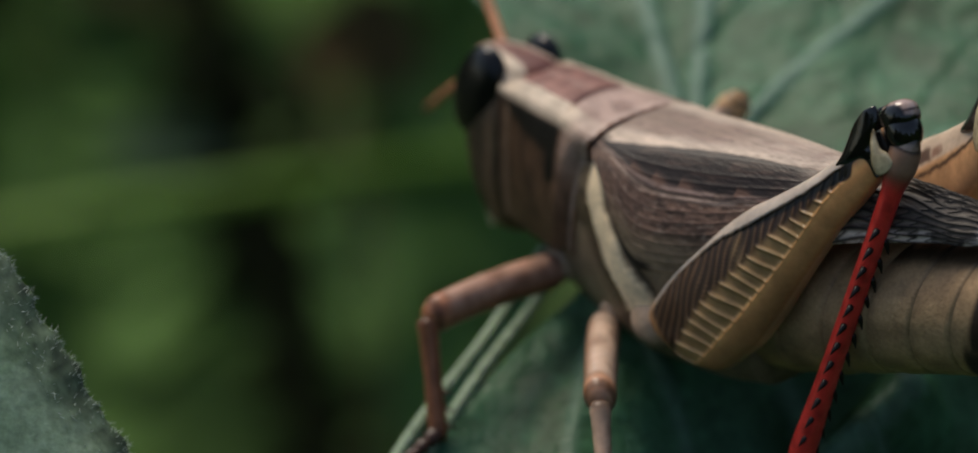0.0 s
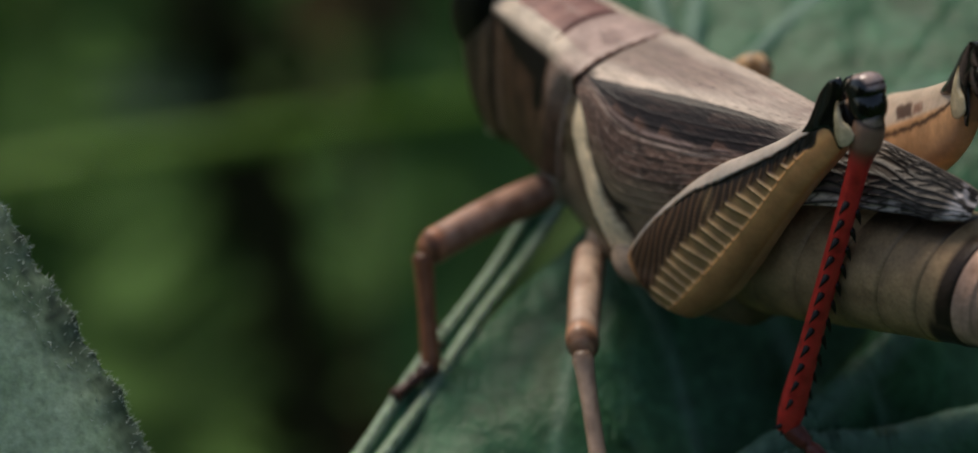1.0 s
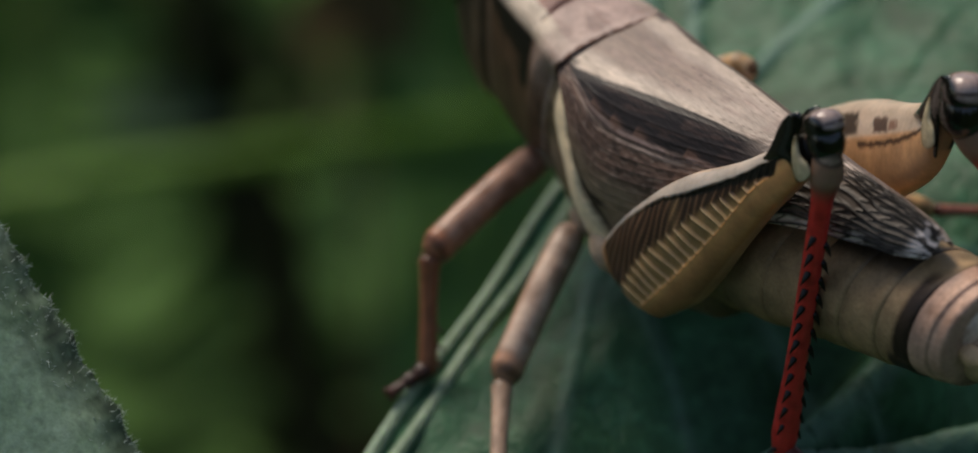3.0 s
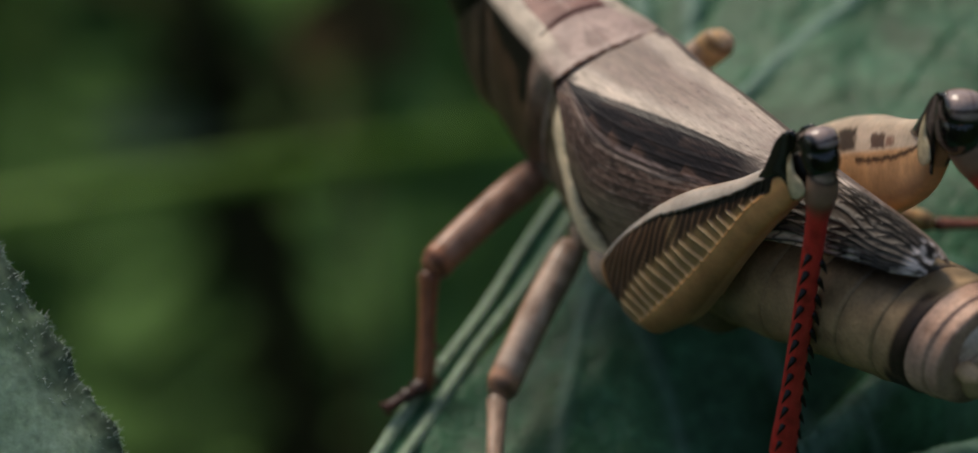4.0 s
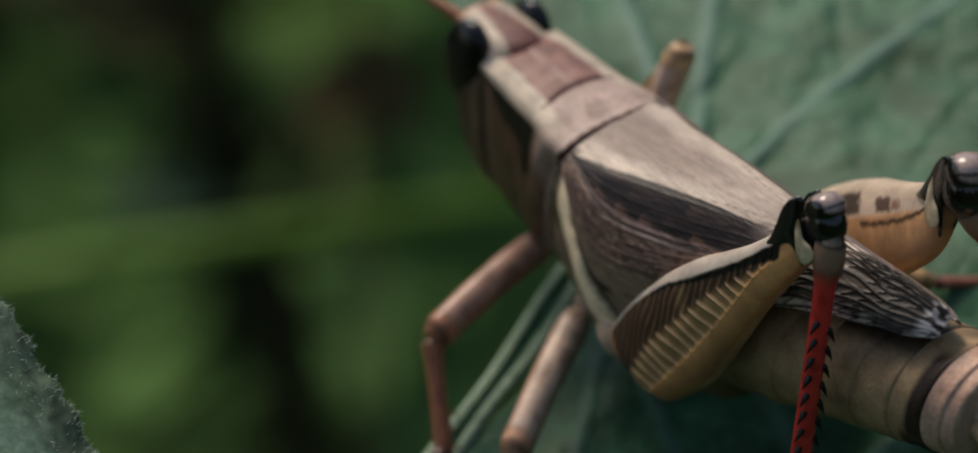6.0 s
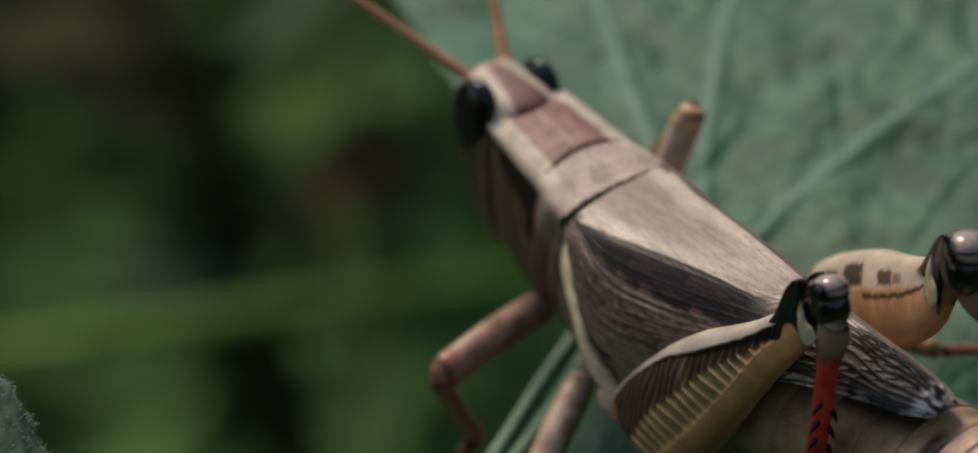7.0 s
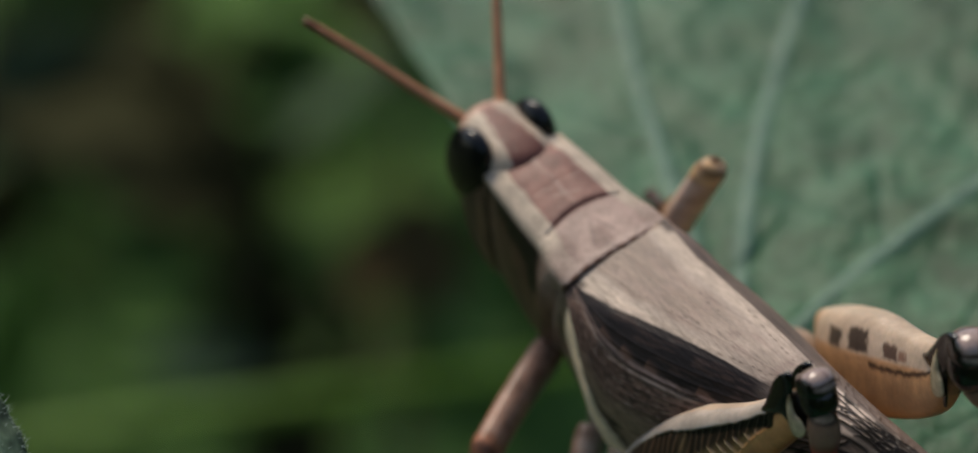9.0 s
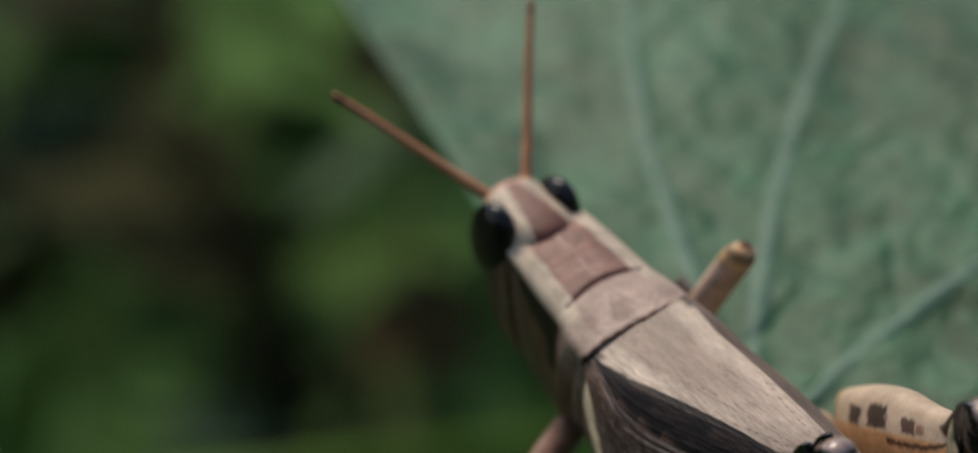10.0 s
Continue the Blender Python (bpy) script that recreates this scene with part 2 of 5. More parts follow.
def blend(c, d, w):
    w = np.asarray(w)[..., None]
    return c * (1 - w) + np.asarray(d) * w


def flat(shape, c):
    return np.ones((*shape, 3)) * np.asarray(c)


def aim(a, b, up):
    """The pose with its origin at a, its X axis towards b and its Z axis near up (millimetres)."""
    a, b, up = Vector(a), Vector(b), Vector(up)
    x = (b - a).normalized()
    y = up.cross(x).normalized()
    z = x.cross(y)
    return Matrix(((x.x, y.x, z.x, a.x * MM), (x.y, y.y, z.y, a.y * MM), (x.z, y.z, z.z, a.z * MM), (0, 0, 0, 1)))


def limb(name, length, xs, ups, downs, sides, paint, nu=18, nv=40, bow=0.0):
    """A limb along X from 0 to length (mm): heights above and below its axis, half-widths, and paint(v, angle)."""
    v = np.linspace(0, 1, nv)[:, None] * np.ones((1, nu))
    a = np.linspace(0, 2 * math.pi, nu, endpoint=False)[None, :] * np.ones((nv, 1))
    s = np.sin(a)
    z = np.where(s > 0, lerp(v, xs, ups), lerp(v, xs, downs)) * s + bow * np.sin(math.pi * v)
    y = lerp(v, xs, sides) * np.cos(a)
    return sheet(name, np.stack([v * length, y, z], -1) * MM, paint(v, a), True, True)


def blob(name, centre, radii, colour, n=20, power=1.0):
    th = np.linspace(0.001, math.pi - 0.001, n)[:, None] * np.ones((1, n * 2))
    ph = np.linspace(0, 2 * math.pi, n * 2, endpoint=False)[None, :] * np.ones((n, 1))
    d = np.stack([np.cos(th), np.sin(th) * np.cos(ph), np.sin(th) * np.sin(ph)], -1)
    d = np.sign(d) * np.abs(d) ** power
    col = colour(d) if callable(colour) else flat(d.shape[:2], colour)
    return sheet(name, (np.asarray(centre) + d * np.asarray(radii)) * MM, col, True, True)


def tube(name, path, radii, cols, n=10):
    """A round tube through a path of points (metres) with a radius each."""
    path = [Vector([float(k) for k in p]) for p in path]
    radii = [float(k) for k in radii]
    rows = []
    side = None
    for i, p in enumerate(path):
        d = (path[min(i + 1, len(path) - 1)] - path[max(i - 1, 0)]).normalized()
        if side is None:
            side = d.orthogonal().normalized()
        side = (side - d * side.dot(d)).normalized()
        up = d.cross(side)
        rows.append([tuple(p + radii[i] * (math.cos(k * 2 * math.pi / n) * side + math.sin(k * 2 * math.pi / n) * up)) for k in range(n)])
    c = np.ones((len(path), n, 3)) * np.asarray(cols).reshape(-1, 1, 3)
    return sheet(name, rows, c, True, True)


# ---- ground ----
def ground():
    n = 60
    g = np.linspace(-1, 1, n)
    g = np.sign(g) * np.abs(g) ** 3 * 60
    x, y = np.meshgrid(g, g)
    z = 0.012 * np.sin(x * 9) * np.sin(y * 7.3) * np.exp(-(x ** 2 + y ** 2) / 30)
    return tagged(part("ground", sheet("ground", np.stack([x, y, z], -1), flat(x.shape, (1, 1, 1))), GROUND, None), "dark mossy soil with low growth, out of focus", "ground", kind="structure")


ground()


# ---- the leaf on which the insect stands: a round blade, its veins spreading from the stalk ----
JX, JY = 0.006, 0.008


def leaf_height(x, y):
    """The blade's mean surface, dished towards the stalk."""
    r = np.hypot(x - JX, y - JY)
    return 0.49542 + 0.1362 * (x - 0.0076) + 0.1443 * (y - 0.0054) - 0.0026 * np.exp(-(((x - JX) * 0.807 - (y - JY) * 0.59) / 0.006) ** 2) * soft((x - JX) * 0.59 + (y - JY) * 0.807, 0.02, -0.004) - 1.1 * np.clip(r - 0.045, 0, 1) ** 2 - 9.0 * np.clip(x - 0.012, 0, 0.02) ** 2 * soft(y, 0.012, -0.004) - 14.0 * soft((x - JX) * 0.807 - (y - JY) * 0.59, -0.002, 0.010) * np.clip(0.008 - y, 0, 0.026) ** 2 + 0.0045 * np.exp(-((x - 0.0145) ** 2 + (y + 0.0128) ** 2) / 0.0036 ** 2)


VEINS = ((97, 0.005), (81.6, 0.0038), (45, 0), (14, 0), (-16, 0), (-46, 0), (-76, 0), (-104, 0))


def host_leaf():
    n_r, n_a = 150, 520
    lo, hi = radians(-131), radians(111.5)
    th = np.linspace(lo, hi, n_a)[None, :] * np.ones((n_r, 1))
    q = np.linspace(0, 1, n_r)[:, None] * np.ones((1, n_a))
    rim = 0.080 + 0.007 * np.cos(th * 2 - 1.0) + 0.0016 * np.sin(th * 46) + 0.0011 * np.sin(th * 17 + 1)
    r = rim * q
    x, y = JX + r * np.cos(th), JY + r * np.sin(th)
    z = leaf_height(x, y)
    vein, crease = np.zeros(x.shape), np.zeros(x.shape)
    for i, (d, aside) in enumerate(VEINS):
        a = th - radians(d) - 0.05 * np.sin(r * 60 + i)
        off = r * np.sin(a) + aside
        on = np.abs(a) < 1.4
        w = 0.00027 * (1 - 0.75 * q) + 0.00012
        vein = np.maximum(vein, (1.0 if d > 30 else 0.4) * np.exp(-(off / w) ** 2) * on)
        # side veins branch off at a slant, puckering the blade between them
        for sd in (1, -1):
            f = off * sd
            ph = (r * np.cos(a) - 0.9 * f) / 0.0105 + 0.35 * i + (0.5 if sd < 0 else 0)
            k = np.abs((ph % 1) - 0.5) * 0.0105
            zone = on * (f > 0) * (f < 0.30 * r) * (r > 0.012)
            vein = np.maximum(vein, 0.15 * np.exp(-(k / 0.00024) ** 2) * zone)
            crease = np.maximum(crease, np.exp(-(k / 0.00045) ** 2) * zone * speckle(x * 160 + i, y * 160, 33))
    # two strong side veins in the near half, the blade sunken between them
    fold = np.zeros(x.shape)
    for x0, y0, x1, y1 in ((0.0105, -0.0115, 0.0205, -0.0028), (0.012, -0.0098, 0.036, -0.0042), (0.010, -0.0120, 0.034, -0.0085)):
        s = np.clip(((x - x0) * (x1 - x0) + (y - y0) * (y1 - y0)) / ((x1 - x0) ** 2 + (y1 - y0) ** 2), 0, 1)
        far = np.hypot(x - x0 - s * (x1 - x0), y - y0 - s * (y1 - y0))
        fold = np.maximum(fold, np.exp(-(far / 0.0016) ** 2))
        vein = np.maximum(vein, 0.8 * np.exp(-(np.hypot(x - x0 - s * (x1 - x0), y - y0 - s * (y1 - y0)) / 0.0004) ** 2) * (1 - 0.5 * s))
    z = z - 0.0052 * (1 - fold) * soft(x, 0.003, 0.015) * soft(y, 0.002, -0.005)
    lumps = 2.4 * (speckle(x * 330, y * 330, 35) - 0.5) + 1.4 * (speckle(x * 800 + 0.3, y * 800, 36) - 0.5)
    z = z + 0.0003 * vein - 0.0004 * crease + 0.00019 * lumps * (1 - vein) + 0.0012 * np.sin(th * 9) * q ** 2
    z = z + 0.0010 * np.exp(-((th - hi) * r / 0.004) ** 2)
    c = np.stack([vein * 0.85, vein, vein], -1)
    ob = tagged(new("leaf"), "large grey-green leaf with pale spreading veins, the grasshopper's perch", "leaf")
    part("blade", sheet("blade", np.stack([x, y, z], -1), c), LEAF, ob, thick=0.00035)
    # the stalk: two pale ridges with a groove between, running back and down from the blade
    lines = []
    for x0, y0 in ((0.0057, 0.0143), (0.0062, 0.0130)):
        p = []
        for i in range(40):
            d = 0.062 * i / 39
            px, py = x0 - 0.497 * d + 0.00012 * math.sin(d * 500 + x0 * 3e4), y0 - 0.867 * d
            z0 = float(leaf_height(np.array(px), np.array(py))) if d < 0.045 else p[-1][2] - 0.0006 - 0.05 * (d - 0.045)
            p.append((px, py, z0 + 0.0003))
        lines.append(p)
        part("stalk_ridge", tube("stalk_ridge", p, [0.00030 + 0.00020 * i / 39 for i in range(40)], (0.9, 0.9, 0.9)), STALK, ob, "pale ridge of the leaf stalk")
    g = np.zeros((40, 9, 3))
    for i in range(40):
        for k in range(9):
            u = k / 8
            g[i, k] = Vector(lines[0][i]).lerp(Vector(lines[1][i]), u) - Vector((0, 0, 0.0004 * math.sin(math.pi * u)))
    part("stalk_groove", sheet("stalk_groove", g, np.zeros((40, 9, 3))), LEAF, ob, thick=0.0003)
    e = p[-1]
    q = [(e[0] - 0.02 * t * (1 + t), e[1] - 0.004 * t, e[2] * (1 - t)) for t in np.linspace(0, 1, 24)]
    part("stem", tube("stem", q, [float(r) for r in np.linspace(0.0011, 0.003, 24)], (0.4, 0.4, 0.4)), LEAF, ob)
    return ob


host_leaf()


# ---- the woolly leaf beside it ----
def woolly_leaf():
    a, b = Vector(NL_TOP), Vector(NL_LOW)
    along = (b - a).normalized()
    inward = Vector(NL_IN) - a
    inward = (inward - along * inward.dot(along)).normalized()
    face = inward.cross(along).normalized()
    if face.dot(Vector(EYE) - a) < 0:
        face = -face
    nv, nu = 200, 90
    pts, col = np.zeros((nv, nu, 3)), np.zeros((nv, nu, 3))
    base = a - along * 0.022
    rnd = random.Random(4)
    for j in range(nv):
        s = 0.07 * j / (nv - 1)
        bow = -0.00022 * ((s - 0.030) / 0.01) ** 2 + 0.00012 * math.sin(s * 1400) + 0.0001 * math.sin(s * 3100 + 1)
        for i in range(nu):
            w = i / (nu - 1)
            d = 0.028 * w ** 1.3
            up = 0.0022 - 0.0022 * math.exp(-d / 0.0012) * 1.3 + 0.0035 * w
            p = base + along * s + inward * (d - bow * math.exp(-d / 0.001)) + face * (up - 0.0022)
            pts[j, i] = p
            dark = 1 - 1 / (1 + math.exp(-(d - 0.0015 - 0.0004 * math.sin(s * 520)) / 0.0003))
            clump = float(speckle(np.array(s * 1500.0 + d * 700), np.array(d * 1500.0 - s * 500), 7))
            clump = 0.5 * clump + 0.5 * float(speckle(np.array(s * 3800.0), np.array(d * 3000.0), 9))
            clump = min(1.0, max(0.0, 1.7 * clump - 0.3))
            col[j, i] = dark * (0.5 + 0.5 * clump) + (1 - dark) * 0.12 * clump, 0, 0
    ob = tagged(new("woolly_leaf"), "grey-green leaf with a dark rim of short silvery hairs", "leaf")
    part("blade", sheet("blade", pts, col), WOOL, ob, thick=0.0004)
    V, F = [], []
    for k in range(1500):
        j = rnd.random() * (nv - 1)
        i = rnd.random() * 11 if k % 2 else rnd.random() ** 2 * 3
        j0, i0 = int(j), int(i)
        p = Vector(pts[j0, i0]) + along * rnd.uniform(-0.0002, 0.0002)
        ln = rnd.uniform(0.0002, 0.00048) if i < 4 else rnd.uniform(0.0002, 0.00042)
        d = (face * rnd.uniform(0.3, 1.0) - inward * rnd.uniform(0.1, 0.9) * (1.6 if i < 5 else 0.7) + along * rnd.uniform(-0.5, 0.7)).normalized()
        sd = d.orthogonal().normalized() * 0.000022
        s2 = d.cross(sd)
        n0 = len(V)
        V += [p + sd, p - sd * 0.5 + s2 * 0.9, p - sd * 0.5 - s2 * 0.9, p + d * ln + along * ln * rnd.uniform(-0.3, 0.3)]
        F += [(n0, n0 + 1, n0 + 3), (n0 + 1, n0 + 2, n0 + 3), (n0 + 2, n0, n0 + 3)]
    hair = part("hairs", mesh_from("hairs", V, F), HAIR, ob, "short silvery hairs")
    tagged(hair, kind="stuff")
    foot = base + along * 0.07 + inward * 0.02
    q = [(foot.x, foot.y - 0.01 * t, foot.z * (1 - t)) for t in np.linspace(0, 1, 12)]
    part("stem", tube("stem", q, [float(r) for r in np.linspace(0.0012, 0.003, 12)], (0, 0, 0)), WOOL, ob)


NL_TOP, NL_LOW, NL_IN = (-0.0230, -0.0087, 0.5058), (-0.0172, -0.0141, 0.4981), (-0.0264, -0.0165, 0.4965)
woolly_leaf()


# ---- the weeds behind, far out of focus ----
def weed_leaf(name, base, tip, width, mat, thing, droop=0.0, up=(0, -0.42, 0.91), seed=0):
    a, b = Vector(base), Vector(tip)
    d = b - a
    sd = d.cross(Vector(up)).normalized()
    nm = sd.cross(d).normalized()
    nv, nu = 26, 13
    pts = np.zeros((nv, nu, 3))
    for j in range(nv):
        t = j / (nv - 1)
        w = width * (math.sin(math.pi * min(1, t * 0.93 + 0.05)) ** 0.75) * (1 + 0.06 * math.sin(t * 40 + seed))
        for i in range(nu):
            u = i / (nu - 1) * 2 - 1
            pts[j, i] = a + d * t + sd * u * w / 2 + nm * (0.10 * width * u * u - droop * t * t + 0.02 * width * math.sin(9 * t + 5 * u))
    return part(name, sheet(name, pts, np.zeros((nv, nu, 3))), mat, thing, thick=0.0004)


def weed(label, root, top, radius, stem_mat, leaves):
    ob = tagged(new("weed"), label, "weed", group="weeds behind the leaf")
    root, top = Vector(root), Vector(top)
    p = [root.lerp(top, i / 15) for i in range(16)]
    part("stem", tube("stem", p, [float(r) for r in np.linspace(radius * 1.2, radius * 0.8, 16)], (0, 0, 0), 12), stem_mat, ob)
    for k, (f, tip, width, mat) in enumerate(leaves):
        weed_leaf("leaf_blade", p[f], tip, width, mat, ob, 0.01, seed=k)
    return ob


def stretch_to_ground(a, b):
    """From a through b down to the soil."""
    a, b = Vector(a), Vector(b)
    return a + (b - a) * (a.z / (a.z - b.z))


S1 = stretch_to_ground((-0.0763, 0.4524, 0.2779), (-0.0366, 0.3722, 0.1633))
weed("dark dead stem with pale grey-green leaves", S1, (-0.0798, 0.4590, 0.2873), 0.0062, STEM_AND_SHADE, [
    (12, (-0.1169, 0.4910, 0.1883), 0.023, WEED), (11, (-0.0146, 0.5243, 0.1399), 0.049, WEED), (14, (-0.1465, 0.5147, 0.2709), 0.045, STEM_AND_SHADE),
    (13, (-0.0297, 0.5235, 0.2346), 0.043, WEED_SHADE), (9, (-0.0860, 0.4355, 0.1578), 0.043, WEED_SHADE)])
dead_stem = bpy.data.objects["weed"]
# Small leaves added around the stem so that its outline looks softer.
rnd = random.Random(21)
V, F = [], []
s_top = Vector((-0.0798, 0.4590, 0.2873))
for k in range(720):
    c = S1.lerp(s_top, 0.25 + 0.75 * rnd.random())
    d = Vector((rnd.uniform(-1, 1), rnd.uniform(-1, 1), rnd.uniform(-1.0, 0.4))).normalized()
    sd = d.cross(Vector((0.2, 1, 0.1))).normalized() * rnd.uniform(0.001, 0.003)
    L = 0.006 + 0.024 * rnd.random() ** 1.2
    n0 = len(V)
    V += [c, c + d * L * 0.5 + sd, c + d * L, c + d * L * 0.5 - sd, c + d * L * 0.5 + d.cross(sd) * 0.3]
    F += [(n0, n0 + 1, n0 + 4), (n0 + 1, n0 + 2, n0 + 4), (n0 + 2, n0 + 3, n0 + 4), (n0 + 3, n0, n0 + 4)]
tagged(part("fringe_leaves", mesh_from("fringe_leaves", V, F), STEM_AND_SHADE, dead_stem, "small dark leaves added along the stem to soften its outline"), kind="stuff")
S2 = stretch_to_ground((0.0012, 0.6622, 0.1922), (0.0069, 0.5739, 0.0660))
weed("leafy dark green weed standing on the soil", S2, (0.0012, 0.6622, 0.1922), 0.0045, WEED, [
    (13, (-0.0305, 0.5984, 0.1499), 0.065, WEED), (11, (-0.0268, 0.5536, 0.0858), 0.072, WEED_LIT), (12, (0.0223, 0.6070, 0.1133), 0.087, WEED), (10, (-0.0417, 0.5365, 0.0614), 0.072, WEED_LIT), (14, (-0.0268, 0.6401, 0.2094), 0.058, WEED_SHADE)])
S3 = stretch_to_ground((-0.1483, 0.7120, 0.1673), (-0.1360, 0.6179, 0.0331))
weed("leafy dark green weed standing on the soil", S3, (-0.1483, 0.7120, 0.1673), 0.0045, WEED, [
    (12, (-0.1080, 0.6320, 0.1019), 0.072, WEED_SHADE), (11, (-0.1676, 0.6183, 0.0824), 0.072, WEED_LIT), (9, (-0.1041, 0.5818, 0.0303), 0.087, WEED_LIT), (10, (-0.1438, 0.5727, 0.0173), 0.072, WEED_LIT), (14, (-0.1676, 0.7003, 0.1995), 0.072, WEED_SHADE), (13, (-0.1041, 0.6593, 0.1409), 0.058, WEED_SHADE), (12, (-0.1110, 0.5848, 0.0747), 0.1, WEED)])


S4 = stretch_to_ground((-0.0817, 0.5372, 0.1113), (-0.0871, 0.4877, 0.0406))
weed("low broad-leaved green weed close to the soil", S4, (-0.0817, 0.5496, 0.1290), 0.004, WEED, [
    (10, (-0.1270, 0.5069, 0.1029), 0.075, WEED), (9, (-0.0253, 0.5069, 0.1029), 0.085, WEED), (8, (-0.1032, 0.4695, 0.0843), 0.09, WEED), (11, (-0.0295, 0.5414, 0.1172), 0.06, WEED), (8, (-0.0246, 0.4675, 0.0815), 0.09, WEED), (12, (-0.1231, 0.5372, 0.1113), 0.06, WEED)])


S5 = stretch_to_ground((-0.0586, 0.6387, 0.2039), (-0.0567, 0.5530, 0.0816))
weed("tall weed with leaves painted in lit and shaded greens", S5, (-0.0586, 0.6622, 0.2376), 0.006, STEM_AND_SHADE, [
    (15, (-0.0882, 0.6394, 0.2398), 0.085, WEED), (15, (-0.0153, 0.6415, 0.2428), 0.085, WEED_LIT), (14, (-0.0961, 0.6115, 0.2175), 0.09, WEED), (14, (-0.0115, 0.6095, 0.2145), 0.09, WEED_LIT), (13, (-0.0895, 0.5842, 0.1958), 0.09, WEED),
    (13, (-0.0149, 0.5780, 0.1870), 0.09, WEED_LIT), (12, (-0.0931, 0.5658, 0.1696), 0.085, WEED), (12, (-0.0167, 0.5587, 0.1594), 0.085, WEED_LIT), (13, (-0.0544, 0.5695, 0.2097), 0.085, WEED), (12, (-0.0526, 0.5486, 0.1799), 0.085, WEED_LIT), (14, (-0.0544, 0.5874, 0.2353), 0.085, WEED),
    (15, (-0.1314, 0.6472, 0.2161), 0.08, STEM_AND_SHADE), (13, (-0.1352, 0.6237, 0.1825), 0.09, WEED_SHADE)])


# a withered brown weed, a grey-green one, and leaves low on the dead stem
S6 = stretch_to_ground((-0.0333, 0.4533, 0.3266), (-0.0298, 0.3992, 0.2461))
dry_weed = weed("withered weed with curled brown leaves", S6, (-0.0333, 0.4533, 0.3266), 0.0016, LITTER, [])
for base, tip, width, mat in (
        ((-0.0304, 0.4092, 0.2607), (-0.0431, 0.4122, 0.2685), 0.026, LITTER), ((-0.0328, 0.4408, 0.3080), (-0.0478, 0.4399, 0.3220), 0.020, LITTER), ((-0.0311, 0.4192, 0.2758), (-0.0210, 0.4055, 0.2553), 0.017, LITTER),
        ((-0.0320, 0.4352, 0.2996), (-0.0670, 0.4732, 0.2601), 0.027, PALE), ((-0.0280, 0.3720, 0.2056), (-0.0339, 0.4271, 0.2172), 0.022, WEED)):
    weed_leaf("leaf_blade", base, tip, width, mat, dry_weed, 0.002, seed=3)
S8 = stretch_to_ground((-0.0100, 0.5250, 0.2450), (-0.0114, 0.4600, 0.1560))
green_weed = weed("leafy green weed among the others", S8, (-0.0100, 0.5250, 0.2450), 0.002, WEED, [])
for base, tip, width, mat in (
        ((-0.0114, 0.4640, 0.1610), (-0.0286, 0.4006, 0.1540), 0.030, WEED_LIT), ((-0.0112, 0.4720, 0.1720), (-0.0357, 0.4373, 0.1695), 0.028, WEED_LIT),
        ((-0.0108, 0.4900, 0.1970), (-0.0266, 0.4648, 0.2086), 0.025, WEED), ((-0.0103, 0.5150, 0.2310), (-0.0581, 0.4962, 0.2670), 0.028, WEED)):
    weed_leaf("leaf_blade", base, tip, width, mat, green_weed, 0.002, seed=4)
S7 = stretch_to_ground((-0.1447, 0.5154, 0.3045), (-0.1436, 0.4546, 0.1938))
grey_weed = weed("weed with broad grey-green leaves", S7, (-0.1447, 0.5154, 0.3045), 0.0022, WEED, [])
for base, tip, width, mat in (((-0.1442, 0.4890, 0.2560), (-0.0935, 0.4963, 0.2682), 0.036, PALE), ((-0.1439, 0.4720, 0.2260), (-0.1106, 0.4125, 0.2863), 0.017, STEM_AND_SHADE), ((-0.1434, 0.4440, 0.1750), (-0.1055, 0.3859, 0.2786), 0.015, WEED_LIT)):
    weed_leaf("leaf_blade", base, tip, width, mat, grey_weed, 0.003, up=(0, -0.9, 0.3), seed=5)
for base, tip, width, mat in (((-0.0712, 0.4379, 0.2622), (-0.1016, 0.4227, 0.2808), 0.023, STEM_AND_SHADE), ((-0.0598, 0.4189, 0.2327), (-0.0887, 0.3940, 0.2486), 0.016, PALE), ((-0.0648, 0.4245, 0.2360), (-0.1041, 0.4146, 0.2484), 0.019, WEED)):
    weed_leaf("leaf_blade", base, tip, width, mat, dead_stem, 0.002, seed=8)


def grass_blade(points, width):
    ob = tagged(new("grass_blade"), "long bright green grass blade leaning across", "grass blade")
    p = [Vector(q) for q in points]
    pts = np.zeros((40, 7, 3))
    for j in range(40):
        t = j / 39 * (len(p) - 1)
        k = min(int(t), len(p) - 2)
        c = p[k].lerp(p[k + 1], t - k)
        w = width * (1 - (j / 39) ** 4 * 0.9)
        for i in range(7):
            u = i / 3 - 1
            pts[j, i] = c + Vector((0.1, 0.75, 0.65)) * u * w / 2 + Vector((0, -0.65, 0.75)) * 0.12 * width * (1 - u * u)
    part("blade", sheet("blade", pts, np.zeros((40, 7, 3))), GRASS, ob, thick=0.0003)
    part("midrib", tube("midrib", [tuple(pts[j, 3]) for j in range(40)], [0.0005 * (1 - 0.6 * j / 39) for j in range(40)], (0, 0, 0), 6), PALE, ob, "pale midrib of the grass blade")


G1 = stretch_to_ground((-0.1170, 0.2793, 0.3009), (-0.1602, 0.2638, 0.2788))
